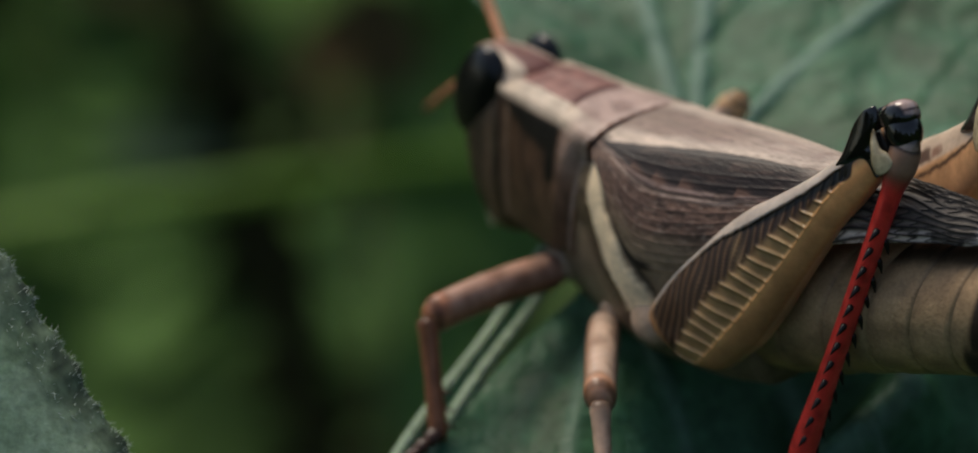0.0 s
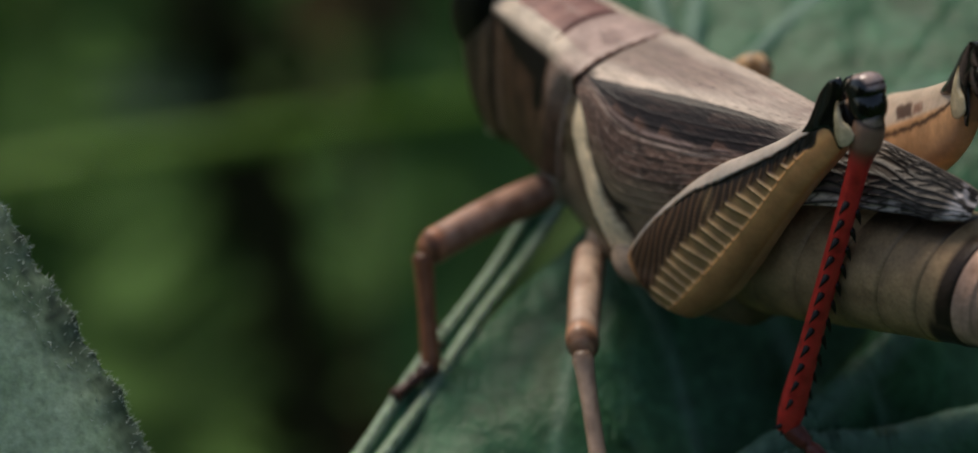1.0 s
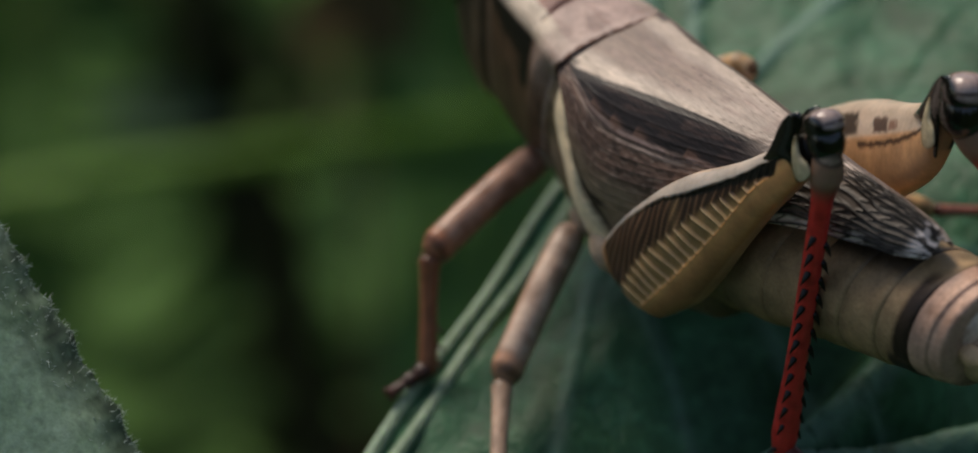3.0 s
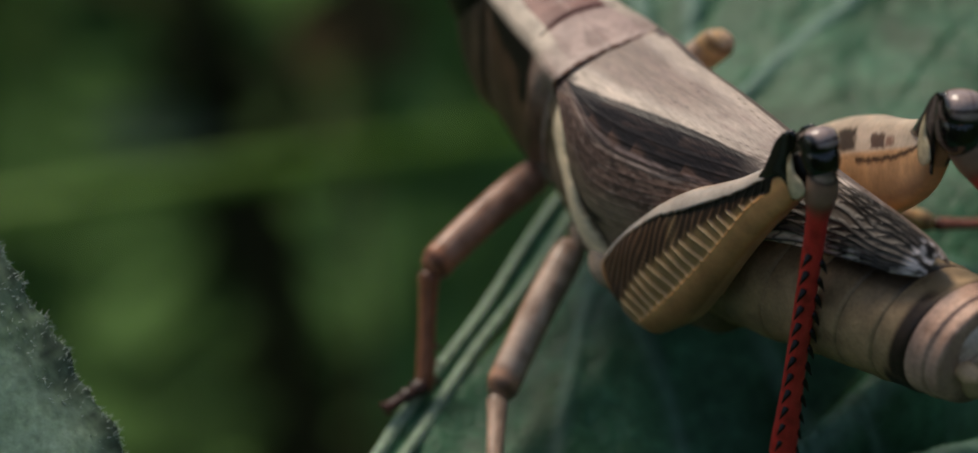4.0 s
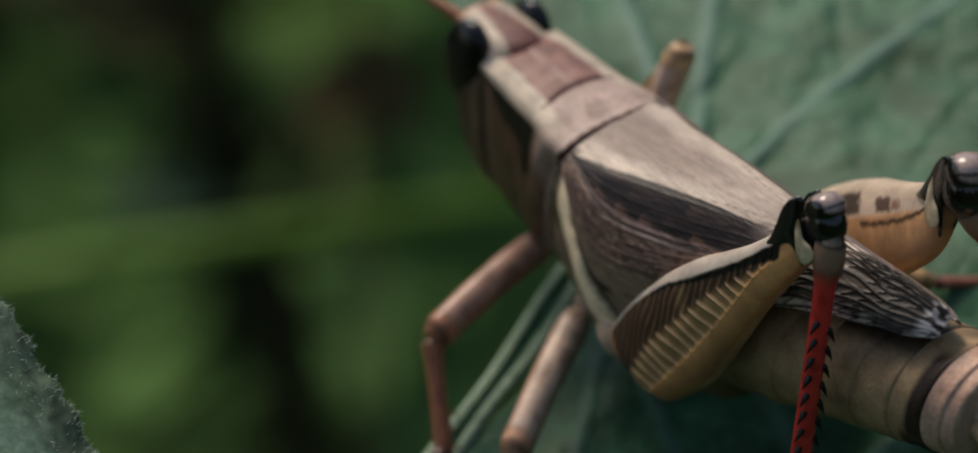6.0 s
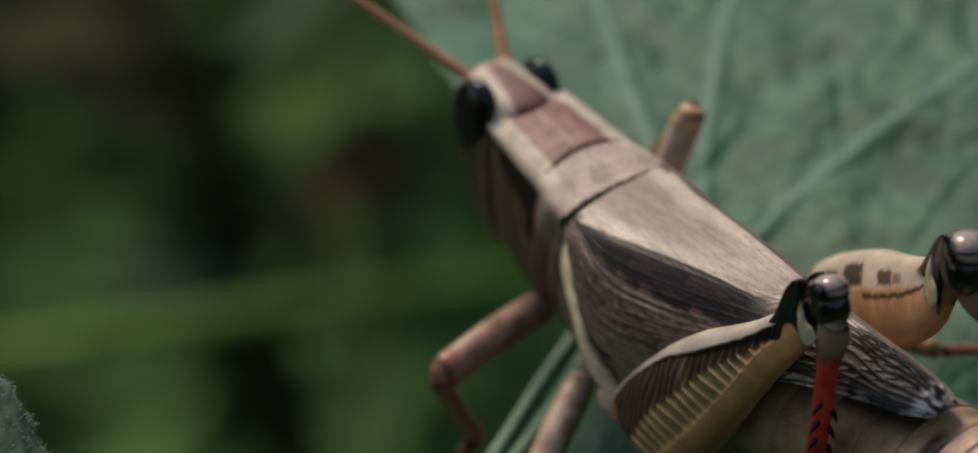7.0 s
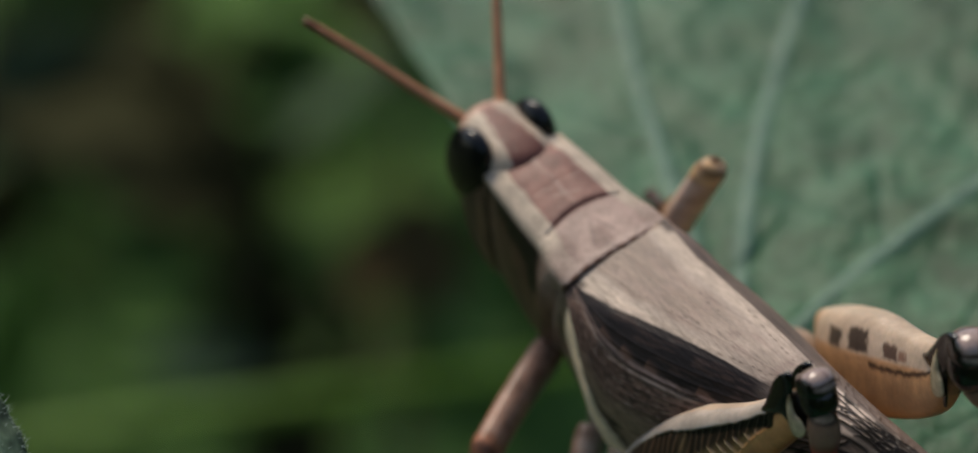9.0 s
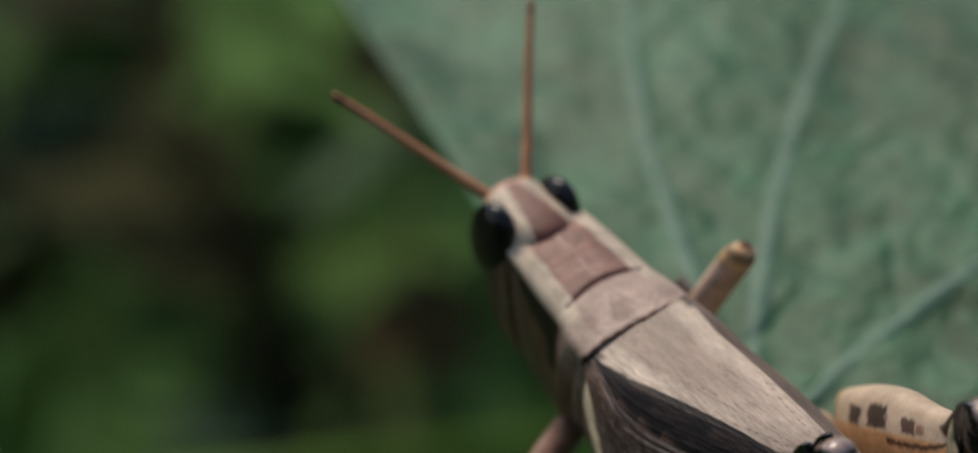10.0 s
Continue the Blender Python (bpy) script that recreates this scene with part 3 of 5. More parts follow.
grass_blade([G1, (-0.1170, 0.2793, 0.3009), (-0.0738, 0.2833, 0.3066), (-0.0368, 0.2952, 0.3061), (0.0136, 0.3244, 0.2955), (0.0650, 0.3590, 0.2752)], 0.0048)


def litter():
    rnd = random.Random(9)
    V, F = [], []
    for k in range(2600):
        c = Vector((rnd.uniform(-0.7, 0.7), rnd.uniform(0.2, 1.9), 0.008 + rnd.random() ** 2 * 0.06))
        d = Vector((rnd.uniform(-1, 1), rnd.uniform(-1, 1), rnd.uniform(-0.3, 0.6))).normalized()
        s = d.cross(Vector((rnd.uniform(-0.4, 0.4), rnd.uniform(-0.4, 0.4), 1))).normalized()
        n = d.cross(s) * 0.006
        L, W = rnd.uniform(0.015, 0.05), rnd.uniform(0.006, 0.018)
        b = len(V)
        V += [c, c + d * L * 0.4 + s * W + n, c + d * L, c + d * L * 0.4 - s * W + n, c + d * L * 0.5 - n]
        F += [(b, b + 1, b + 4), (b + 1, b + 2, b + 4), (b + 2, b + 3, b + 4), (b + 3, b, b + 4)]
    for nm, fs, mat, lab in (("ground_plants", [f for i, f in enumerate(F) if (i // 4) % 4], WEED, "low green growth covering the soil"), ("leaf_litter", [f for i, f in enumerate(F) if not (i // 4) % 4], LITTER, "brown dry leaves on the soil")):
        tagged(part(nm, mesh_from(nm, V, fs), mat, None), lab, "ground cover", kind="stuff")


litter()


def leafy_wall(label, a0, a1, radius, height, mat, count, seed):
    """An added bank of dense growth: an uneven core covered with leaves."""
    n, m = 110, 36
    a = np.linspace(radians(a0), radians(a1), n)[None, :] * np.ones((m, 1))
    h = np.linspace(0, 1, m)[:, None] * np.ones((1, n))
    r = radius + 0.04 * np.sin(a * 23 + h * 9) * np.sin(a * 9 - h * 14) + 0.03 * np.sin(a * 51 - h * 30) + 0.3 * h ** 2
    z = -0.02 + height * h * (1 + 0.10 * np.sin(a * 11) + 0.05 * np.sin(a * 37 + 1))
    core = np.stack([r * np.cos(a), r * np.sin(a), z], -1)
    back = core * np.array([1.10, 1.10, 1.0])
    V = [tuple(q) for q in core.reshape(-1, 3)] + [tuple(q) for q in back.reshape(-1, 3)]
    F = []
    for o in (0, n * m):
        F += [(o + y * n + x, o + y * n + x + 1, o + (y + 1) * n + x + 1, o + (y + 1) * n + x) for y in range(m - 1) for x in range(n - 1)]
    F += [((m - 1) * n + x, (m - 1) * n + x + 1, n * m + (m - 1) * n + x + 1, n * m + (m - 1) * n + x) for x in range(n - 1)]
    rnd = random.Random(seed)
    for k in range(count):
        q = (core if k % 3 else back)[rnd.randrange(m), rnd.randrange(n)]
        c = Vector([float(v) for v in q])
        out = Vector((-c.x, -c.y, 0)).normalized() * (1 if k % 3 else -1)
        d = (out * rnd.uniform(0.2, 1) + Vector((rnd.uniform(-1, 1), rnd.uniform(-1, 1), rnd.uniform(-0.7, 0.7)))).normalized()
        w = d.cross(Vector((rnd.uniform(-0.5, 0.5), rnd.uniform(-0.5, 0.5), 1))).normalized()
        L, W = rnd.uniform(0.04, 0.09), rnd.uniform(0.012, 0.024)
        up = d.cross(w) * 0.008
        b = len(V)
        V += [c, c + d * L * 0.35 + w * W + up, c + d * L * 0.7 + w * W * 0.7, c + d * L, c + d * L * 0.7 - w * W * 0.7, c + d * L * 0.35 - w * W + up, c + d * L * 0.5 - up]
        F += [(b + x, b + (x + 1) % 6, b + 6) for x in range(6)]
    return tagged(part("backdrop", mesh_from("backdrop", V, F), mat, None), label, "backdrop", kind="structure")


# Unseen bank added to close off the bright ground and horizon.
leafy_wall("unseen bank of green growth added behind the weeds", 20, 160, 1.75, 0.9, WEED_SHADE, 4500, 31)
# Unseen bank added behind the camera to hold back sky light.
leafy_wall("unseen bank of dark growth added behind the camera to block sky light", 205, 385, 0.75, 0.86, WEED_SHADE, 5000, 32)


# ---- the grasshopper, in its own space: X forward, Y to its left, Z up, millimetres ----
CREAM, ROSE = (0.485, 0.41, 0.325), (0.19, 0.082, 0.066)
BLACK, OLIVE, RED = (0.006, 0.005, 0.0045), (0.078, 0.055, 0.034), (0.56, 0.04, 0.034)

hopper = tagged(new("grasshopper"), "brown grasshopper with cream stripes and red shins on a leaf", "grasshopper")


def bend(x):
    """The hind body leans to the insect's right."""
    return 0.16 * np.minimum(0, x + 3)


def pronotum():
    v = np.linspace(0, 1, 90)[:, None] * np.ones((1, 121))
    s = np.linspace(-1, 1, 121)[None, :] * np.ones((90, 1))
    sg, t = np.sign(s), np.clip((np.abs(s) - 0.4) / 0.6, 0, 1)
    x = 1.9 * t ** 0.8 + (8.7 - 0.5 * t - 1.9 * t ** 0.8) * v
    wd = lerp(x, [0, 1.5, 3.2, 6, 8.7], [2.95, 2.8, 2.48, 2.3, 2.1])
    y = np.where(t > 0, wd + 0.1 + 0.95 * np.sin(2.1 * t) * lerp(x, [0, 4, 8.7], [1, 0.9, 0.35]), np.abs(s) / 0.4 * wd) * sg
    z = np.where(t > 0, -0.42 - 0.5 * t - 6.6 * t ** 1.15, -0.42 * (np.abs(s) / 0.4) ** 3 + 0.03 * np.exp(-(y / 0.15) ** 2))
    z = z - 0.25 * soft(x, 6.5, 8.7) * (t <= 0) - 0.07 * soft(v, 0.02, 0.0)
    y = y - sg * 0.62 * soft(v, 0.22, 0.0) * soft(t, 0.05, 0.3)
    groove = np.exp(-((x - 3.25 - 0.25 * np.cos(y)) / 0.12) ** 2) * (np.abs(s) < 0.36)
    z = z - 0.14 * groove - 0.03 * np.exp(-((x - 5.6) / 0.1) ** 2) * (np.abs(s) < 0.3)
    # dorsal pattern
    ay = np.abs(y)
    c = blend(flat(x.shape, (0.40, 0.29, 0.25)), ROSE, soft(x, 3.0, 3.5) * 0.95)
    c = blend(c, (0.30, 0.15, 0.12), soft(speckle(x * 1.7, y * 1.7, 73), 0.45, 0.8) * soft(x, 3.2, 3.6) * 0.7)
    c = blend(c, (0.46, 0.34, 0.29), 0.75 * np.exp(-((y - 0.05 * np.sin(x * 3)) / 0.10) ** 2) * soft(x, 3.6, 4.2) * (0.4 + 0.6 * speckle(x * 1.6, x * 0, 74)))
    c = blend(c, (0.42, 0.30, 0.25), 0.5 * np.exp(-((x - 4.6 - 0.35 * y) / 0.12) ** 2) * soft(np.abs(y), 1.1, 0.3))
    c = blend(c, (0.24, 0.15, 0.125), 0.6 * soft(speckle(x * 1.3, y * 1.6, 75), 0.55, 0.85) * soft(x, 3.0, 2.5))
    c = blend(c, (0.07, 0.024, 0.02), np.exp(-((x - 3.38 - 0.25 * np.cos(y)) / 0.17) ** 2) * soft(np.abs(y), 1.7, 1.4) * 0.9)
    for lean, off in ((0.62, 0.30), (-0.42, -0.42)):
        c = blend(c, (0.13, 0.085, 0.075), 0.75 * np.exp(-(((x - 1.75) / 0.8) ** 2 + ((y + off * (2.6 - x) + 0.1 * lean) / 0.07) ** 2)))
    stripe = soft(ay, wd - 0.86 + 0.16 * speckle(x * 1.5, x * 0, 71), wd - 0.72) * soft(t, 0.11, 0.07)
    c = blend(c, CREAM, stripe * lerp(x, [0, 1.6, 2.8, 8.7], [0.2, 0.4, 0.98, 1.0]))
    # side pattern
    side = soft(t, 0.07, 0.11)
    sc = blend(flat(x.shape, (0.095, 0.052, 0.032)), (0.16, 0.09, 0.062), soft(x, 3.4, 2.2))
    sc = blend(sc, (0.08, 0.05, 0.03), soft(t, 0.45, 0.9) * 0.6)
    sc = blend(sc, (0.035, 0.02, 0.015), soft(speckle(x * 2.6, t * 5, 72), 0.55, 0.85) * 0.6)
    sc = blend(sc, (0.30, 0.215, 0.175), soft(x, 3.1, 2.2) * soft(t, 0.55, 0.15))
    depth = lerp(x, [2.9, 3.3, 5.0, 7.6, 8.7], [0.36, 0.36, 0.32, 0.20, 0.12])
    band = soft(t, 0.09, 0.11) * soft(t, depth + 0.06, depth - 0.06) * soft(x, 2.95, 3.15)
    band = np.maximum(band, soft(t, 0.09, 0.11) * soft(t, 0.56, 0.50) * soft(x, 2.95, 3.1) * soft(x, 3.9, 3.7))
    sc = blend(sc, BLACK, band * 0.97)
    sc = blend(sc, (0.30, 0.20, 0.14), 0.65 * np.exp(-((x - 7.7) / 0.2) ** 2) * soft(t, 0.05, 0.2))
    c = c * (1 - side[..., None]) + sc * side[..., None]
    c = blend(c, (0.46, 0.36, 0.31), soft(v, 0.075, 0.05) * soft(v, 0.02, 0.03) * 0.5)
    c = blend(c, (0.12, 0.045, 0.02), soft(v + 0.006 * np.sin(y * 9), 0.018, 0.009) * 0.92)
    return part("pronotum", sheet("pronotum", np.stack([x, y, z], -1) * MM, c), SKIN, hopper, "rosy brown shield with two cream side stripes", pose(0, 0, 0, 4, 0, 0), thick=0.00008)


def thorax():
    n = 140
    x = np.linspace(7.2, -10, 110)[:, None] * np.ones((1, n))
    a = np.linspace(0, 2 * math.pi, n, endpoint=False)[None, :] * np.ones((110, 1))
    xs = [-10, -8, -5, -1, 2, 4, 7.2]
    hw, hh, zc = lerp(x, xs, [3.7, 4.7, 5.2, 4.25, 3.5, 3.1, 2.2]), lerp(x, xs, [3.9, 4.5, 4.9, 5.2, 5.1, 4.9, 3.6]), lerp(x, xs, [-7.3, -6.7, -6.1, -5.9, -6.0, -5.9, -5.6])
    ca, sa = np.cos(a), np.sin(a)
    y = hw * np.sign(ca) * np.abs(ca) ** 0.42
    z = zc + hh * np.sign(sa) * np.abs(sa) ** 0.9
    # oblique plates with a proud cream bar
    zb = lerp(x, [-6.4, -5.2, -1.1, 0.2], [-7.6, -6.3, -2.6, -1.0])
    d = (z - zb) * 0.68
    bar = soft(np.abs(d + 0.62 + 0.12 * np.sin(x * 2.6) + 0.07 * np.sin(x * 6.1)), 1.0, 0.86) * soft(x, -6.2, -5.6) * soft(x, 0.3, -0.1)
    seam = np.exp(-((d - 0.58) / 0.22) ** 2) * soft(x, -6.2, -5.6) * soft(x, 0.3, -0.1)
    seam2 = np.exp(-((d + 1.55) / 0.1) ** 2) * soft(x, -5.5, -4.8) * soft(z, -1.0, -2.0)
    seam3 = np.exp(-((d + 2.6) / 0.09) ** 2) * soft(z, -1.0, -2.0)
    y = np.where(y < 0, 0.82, 1.0) * y * (1 + (0.03 * bar - 0.025 * seam - 0.03 * seam2 - 0.02 * seam3)) + bend(x)
    c = blend(flat(x.shape, (0.20, 0.15, 0.10)), (0.11, 0.08, 0.05), soft(d, -1.5, -1.7) * soft(d, -2.9, -2.6))
    c = blend(c, (0.16, 0.12, 0.07), soft(z, -8.0, -10.0))
    c = blend(c, (0.05, 0.035, 0.025), np.clip(seam2 + seam3, 0, 1) * 0.8)
    c = blend(c, (0.86, 0.71, 0.49), bar)
    c = blend(c, BLACK, seam * 0.95)
    return part("thorax", sheet("thorax", np.stack([x, y, z], -1) * MM, c, True, True), SKIN, hopper, "olive brown side plates with an oblique cream bar")


def wing(side):
    nv, nu = 330, 170
    u = np.linspace(0, 1, nu)[None, :] * np.ones((nv, 1))
    x = (0.35 - 22.2 * np.linspace(0, 1, nv))[:, None] * np.ones((1, nu))
    xs = [-21.9, -20.5, -16, -10, -5, 0.4]
    wd, zt = lerp(x, xs, [0.25, 0.45, 0.6, 1.45, 2.2, 2.85]), lerp(x, xs, [0.7, 1.1, 1.25, 1.05, 0.6, -0.06])
    xl = [-21.9, -21, -19, -14, -10, -8, -5, -1.1, 0.4]
    zl, yl = lerp(x, xl, [0.0, -0.3, -0.6, -1.8, -3.55, -4.5, -4.9, -1.5, -0.9]), lerp(x, xl, [0.6, 1.1, 1.6, 2.7, 4.0, 4.7, 5.15, 3.85, 3.1])
    k = 0.34
    t = np.clip((u - k) / (1 - k), 0, 1)
    y = np.where(u < k, u / k * wd, wd + (yl - wd) * (1 if side > 0 else 0.72) * np.sin(t * math.pi / 2) ** 0.85)
    z = np.where(u < k, zt - 0.3 * (u / k) ** 2.5, zt - 0.3 + (zl - zt + 0.3) * t ** 1.1)
    # veins stand proud
    lat = u > k
    vv = 0.0
    for w in (0.0, 0.13, 0.22, 0.31, 0.36, 0.45, 0.54, 0.63, 0.72, 0.81, 0.89, 0.97):
        vv = vv + np.exp(-((t - w - 0.006 * np.sin(x * 0.7 + w * 9)) / 0.011) ** 2)
    vv = np.clip(vv, 0, 1) * lat
    dor = np.exp(-((u - 0.17 - 0.004 * x) / 0.008) ** 2) * (u < k) + np.exp(-((u - 0.30) / 0.008) ** 2) * (u < k)
    # black net of the hind part: wavy long veins and staggered cross veins
    rear = soft(x, -11.0, -14.5)
    row = u * 9.0 + 0.35 * np.sin(x * 0.7) + 0.22 * np.sin(x * 1.9 + u * 7) + 0.35 * speckle(x * 0.9, u * 5, 46)
    shift = speckle(np.floor(row) * 3.7 + 0.5, np.floor(row) * 0 + 0.5, 41)
    col = x / 0.8 + 2.3 * shift * np.floor(row) + 0.8 * speckle(x * 1.3, np.floor(row) + 0.5, 45) + 0.2 * np.sin(row * 6.28)
    net = np.maximum(np.exp(-((row - np.round(row)) / 0.20) ** 2), 0.9 * np.exp(-((col - np.round(col)) / 0.13) ** 2) * soft(speckle(np.floor(row) + 0.5, np.round(col), 43), 0.15, 0.35))
    net = net * rear
    out = 0.03 * vv * (1 - rear) + 0.10 * net + 0.012 * dor
    y, z = y + out * np.where(lat, 0.9, 0), z + out * np.where(lat, 0.25, 1)
    edge = lerp(x, [-16, -8, -2, 0], [0.40, 0.29, 0.22, 0.1])
    grain = speckle(x * 1.8, t * 52, 17)
    c = blend(flat(x.shape, (0.175, 0.108, 0.08)), (0.085, 0.052, 0.04), soft(grain, 0.4, 0.8) * 0.8)
    c = blend(c, (0.06, 0.036, 0.028), soft(speckle(x * 1.1, t * 12, 5), 0.45, 0.8) * 0.7)
    c = blend(c, (0.26, 0.18, 0.14), soft(speckle(x * 4.0, t * 44, 15), 0.62, 0.85) * 0.5)
    c = blend(c, (0.045, 0.028, 0.022), soft(speckle(x * 2.6, t * 34, 91), 0.6, 0.8) * 0.75)
    c = blend(c, (0.34, 0.26, 0.21), soft(speckle(x * 3.4, t * 58, 92), 0.72, 0.88) * 0.55)
    c = blend(c, (0.17, 0.11, 0.085), vv * 0.35 * (0.2 + 0.8 * speckle(x * 2.0, t * 20, 21)))
    # the dark band under the cream back and the double vein below it
    c = blend(c, (0.016, 0.011, 0.010), soft(t, edge + 0.02, edge - 0.03))
    c = blend(c, (0.06, 0.038, 0.03), soft(speckle(x * 1.2, t * 46, 3), 0.55, 0.85) * soft(t, edge, edge - 0.05) * 0.7)
    notch = (x / 1.5 - np.floor(x / 1.5)) * 0.075 * soft(speckle(np.floor(x / 1.5), x * 0, 27), 0.2, 0.6)
    c = blend(c, (0.14, 0.08, 0.058), soft(t, edge - 0.01 - notch - 0.03, edge - 0.01 - notch + 0.05) * soft(t, edge + 0.01, edge) * soft(notch, 0.02, 0.05) * 0.85)
    for o, tint in ((0.012, (0.22, 0.165, 0.15)), (0.070, (0.36, 0.28, 0.235))):
        c = blend(c, tint, np.exp(-((t - edge - o) / 0.016) ** 2) * soft(x, -14, -9) * soft(speckle(x * 2.2, t * 3, 50 + int(o * 100)), -0.1, 0.5) * 0.95)
    c = blend(c, (0.024, 0.018, 0.017), np.exp(-((t - edge - 0.045) / 0.014) ** 2) * soft(x, -14, -9) * 0.8)
    c = blend(c, (0.26, 0.20, 0.13), soft(t, 0.58, 0.82) * soft(x, -2.0, -3.6) * soft(x, -9.5, -6.5) * (0.5 + 0.4 * speckle(x * 2, t * 20, 77)))
    c = blend(c, (0.008, 0.007, 0.007), soft(t, 0.90, 0.94) * soft(x, -6.0, -5.2) * 0.97)
    tone = 0.4 + 1.1 * speckle(np.floor(row) + 0.5, np.floor(col), 44)
    rc = flat(x.shape, (0.105, 0.09, 0.075)) * tone[..., None]
    rc = blend(rc, (0.42, 0.38, 0.34), soft(speckle(x * 1.4, u * 8, 12), 0.60, 0.75) * soft(u, 0.72, 0.85))
    rc = blend(rc, (0.62, 0.54, 0.47), soft(u, 0.44, 0.36) * soft(x, -17.0, -15.8) * soft(speckle(x * 1.2, u * 7, 19), 0.2, 0.4))
    rc = blend(rc, (0.60, 0.52, 0.45), soft(speckle(x * 1.1, u * 3, 18), 0.40, 0.55) * soft(u, 0.80, 0.88) * soft(x, -18.5, -17.5))
    rc = blend(rc, (0.008, 0.007, 0.007), net * 0.97)
    rc = blend(rc, (0.66, 0.63, 0.62), soft(x, -20.6, -21.3) * soft(speckle(x * 3.2, u * 16, 13), 0.42, 0.58) * 0.9)
    top = blend(flat(x.shape, (0.24, 0.185, 0.15)), (0.425, 0.36, 0.305), soft(u, 0.11 + 0.07 * speckle(x * 0.7, x * 0, 8), 0.23))
    top = blend(top, (0.385, 0.325, 0.275), soft(x, -5.0, -10.0) * 0.8)
    top = blend(top, (0.25, 0.185, 0.16), 0.5 * soft(speckle(x * 1.3, u * 16, 2), 0.55, 0.9) * soft(u, 0.24, 0.12) + 0.6 * soft(speckle(x * 3.0, u * 40, 6), 0.80, 0.92) * soft(x, -7.0, -11.0))
    top = blend(top, (0.20, 0.145, 0.115), 0.6 * soft(speckle(x * 0.45, u * 22, 88), 0.5, 0.8) * soft(u, 0.26, 0.14) * soft(x, -9.0, -2.0))
    top = blend(top, (0.48, 0.41, 0.335), 0.8 * soft(u, 0.21, 0.26) * soft(x, -12.0, -8.0))
    top = blend(top, (0.20, 0.11, 0.06), soft(x, -0.15, 0.15) * 0.6)
    top = blend(top, (0.03, 0.018, 0.014), soft(x, -0.9, -0.4) * soft(u, 0.28, 0.32) * 0.85)
    for k_dot in range(14):
        dx, du = -5.2 - 8.0 * ((k_dot * 0.618) % 1) ** 0.7, 0.10 + 0.2 * ((k_dot * 0.377 + 0.2) % 1)
        top = blend(top, (0.07, 0.045, 0.035), 0.8 * np.exp(-((x - dx) / (0.08 + 0.08 * ((k_dot * 0.71) % 1))) ** 2 - ((u - du) / 0.008) ** 2))
    fall = k - lerp(x, [-14, -11, -7, -3, 0], [0.0, 0.04, 0.065, 0.04, 0.0]) * (side > 0) + 0.008 * speckle(x * 3, x * 0, 66)
    top = blend(top, (0.016, 0.011, 0.010), soft(u, fall, fall + 0.02))
    top = blend(top, (0.06, 0.038, 0.03), soft(speckle(x * 1.2, u * 40, 3), 0.55, 0.85) * soft(u, fall + 0.01, fall + 0.03) * 0.7)
    c = np.where((u < k + 0.012)[..., None], top, c)
    c = c * (1 - rear[..., None]) + rc * rear[..., None]
    if side < 0:
        z = z - 0.06
        c = np.where((u > k + 0.012)[..., None], blend(c, (0.20, 0.155, 0.13), 0.7 * np.ones(x.shape)), c)
    y = side * (y - 0.12 * (u < k) * (1 - u / k)) + bend(x)
    return part("folded_wing", sheet("folded_wing", np.stack([x, y, z], -1) * MM, c), WING, hopper,
                "folded forewing, cream along the back and dark brown veined on the side", thick=0.00007 * side)


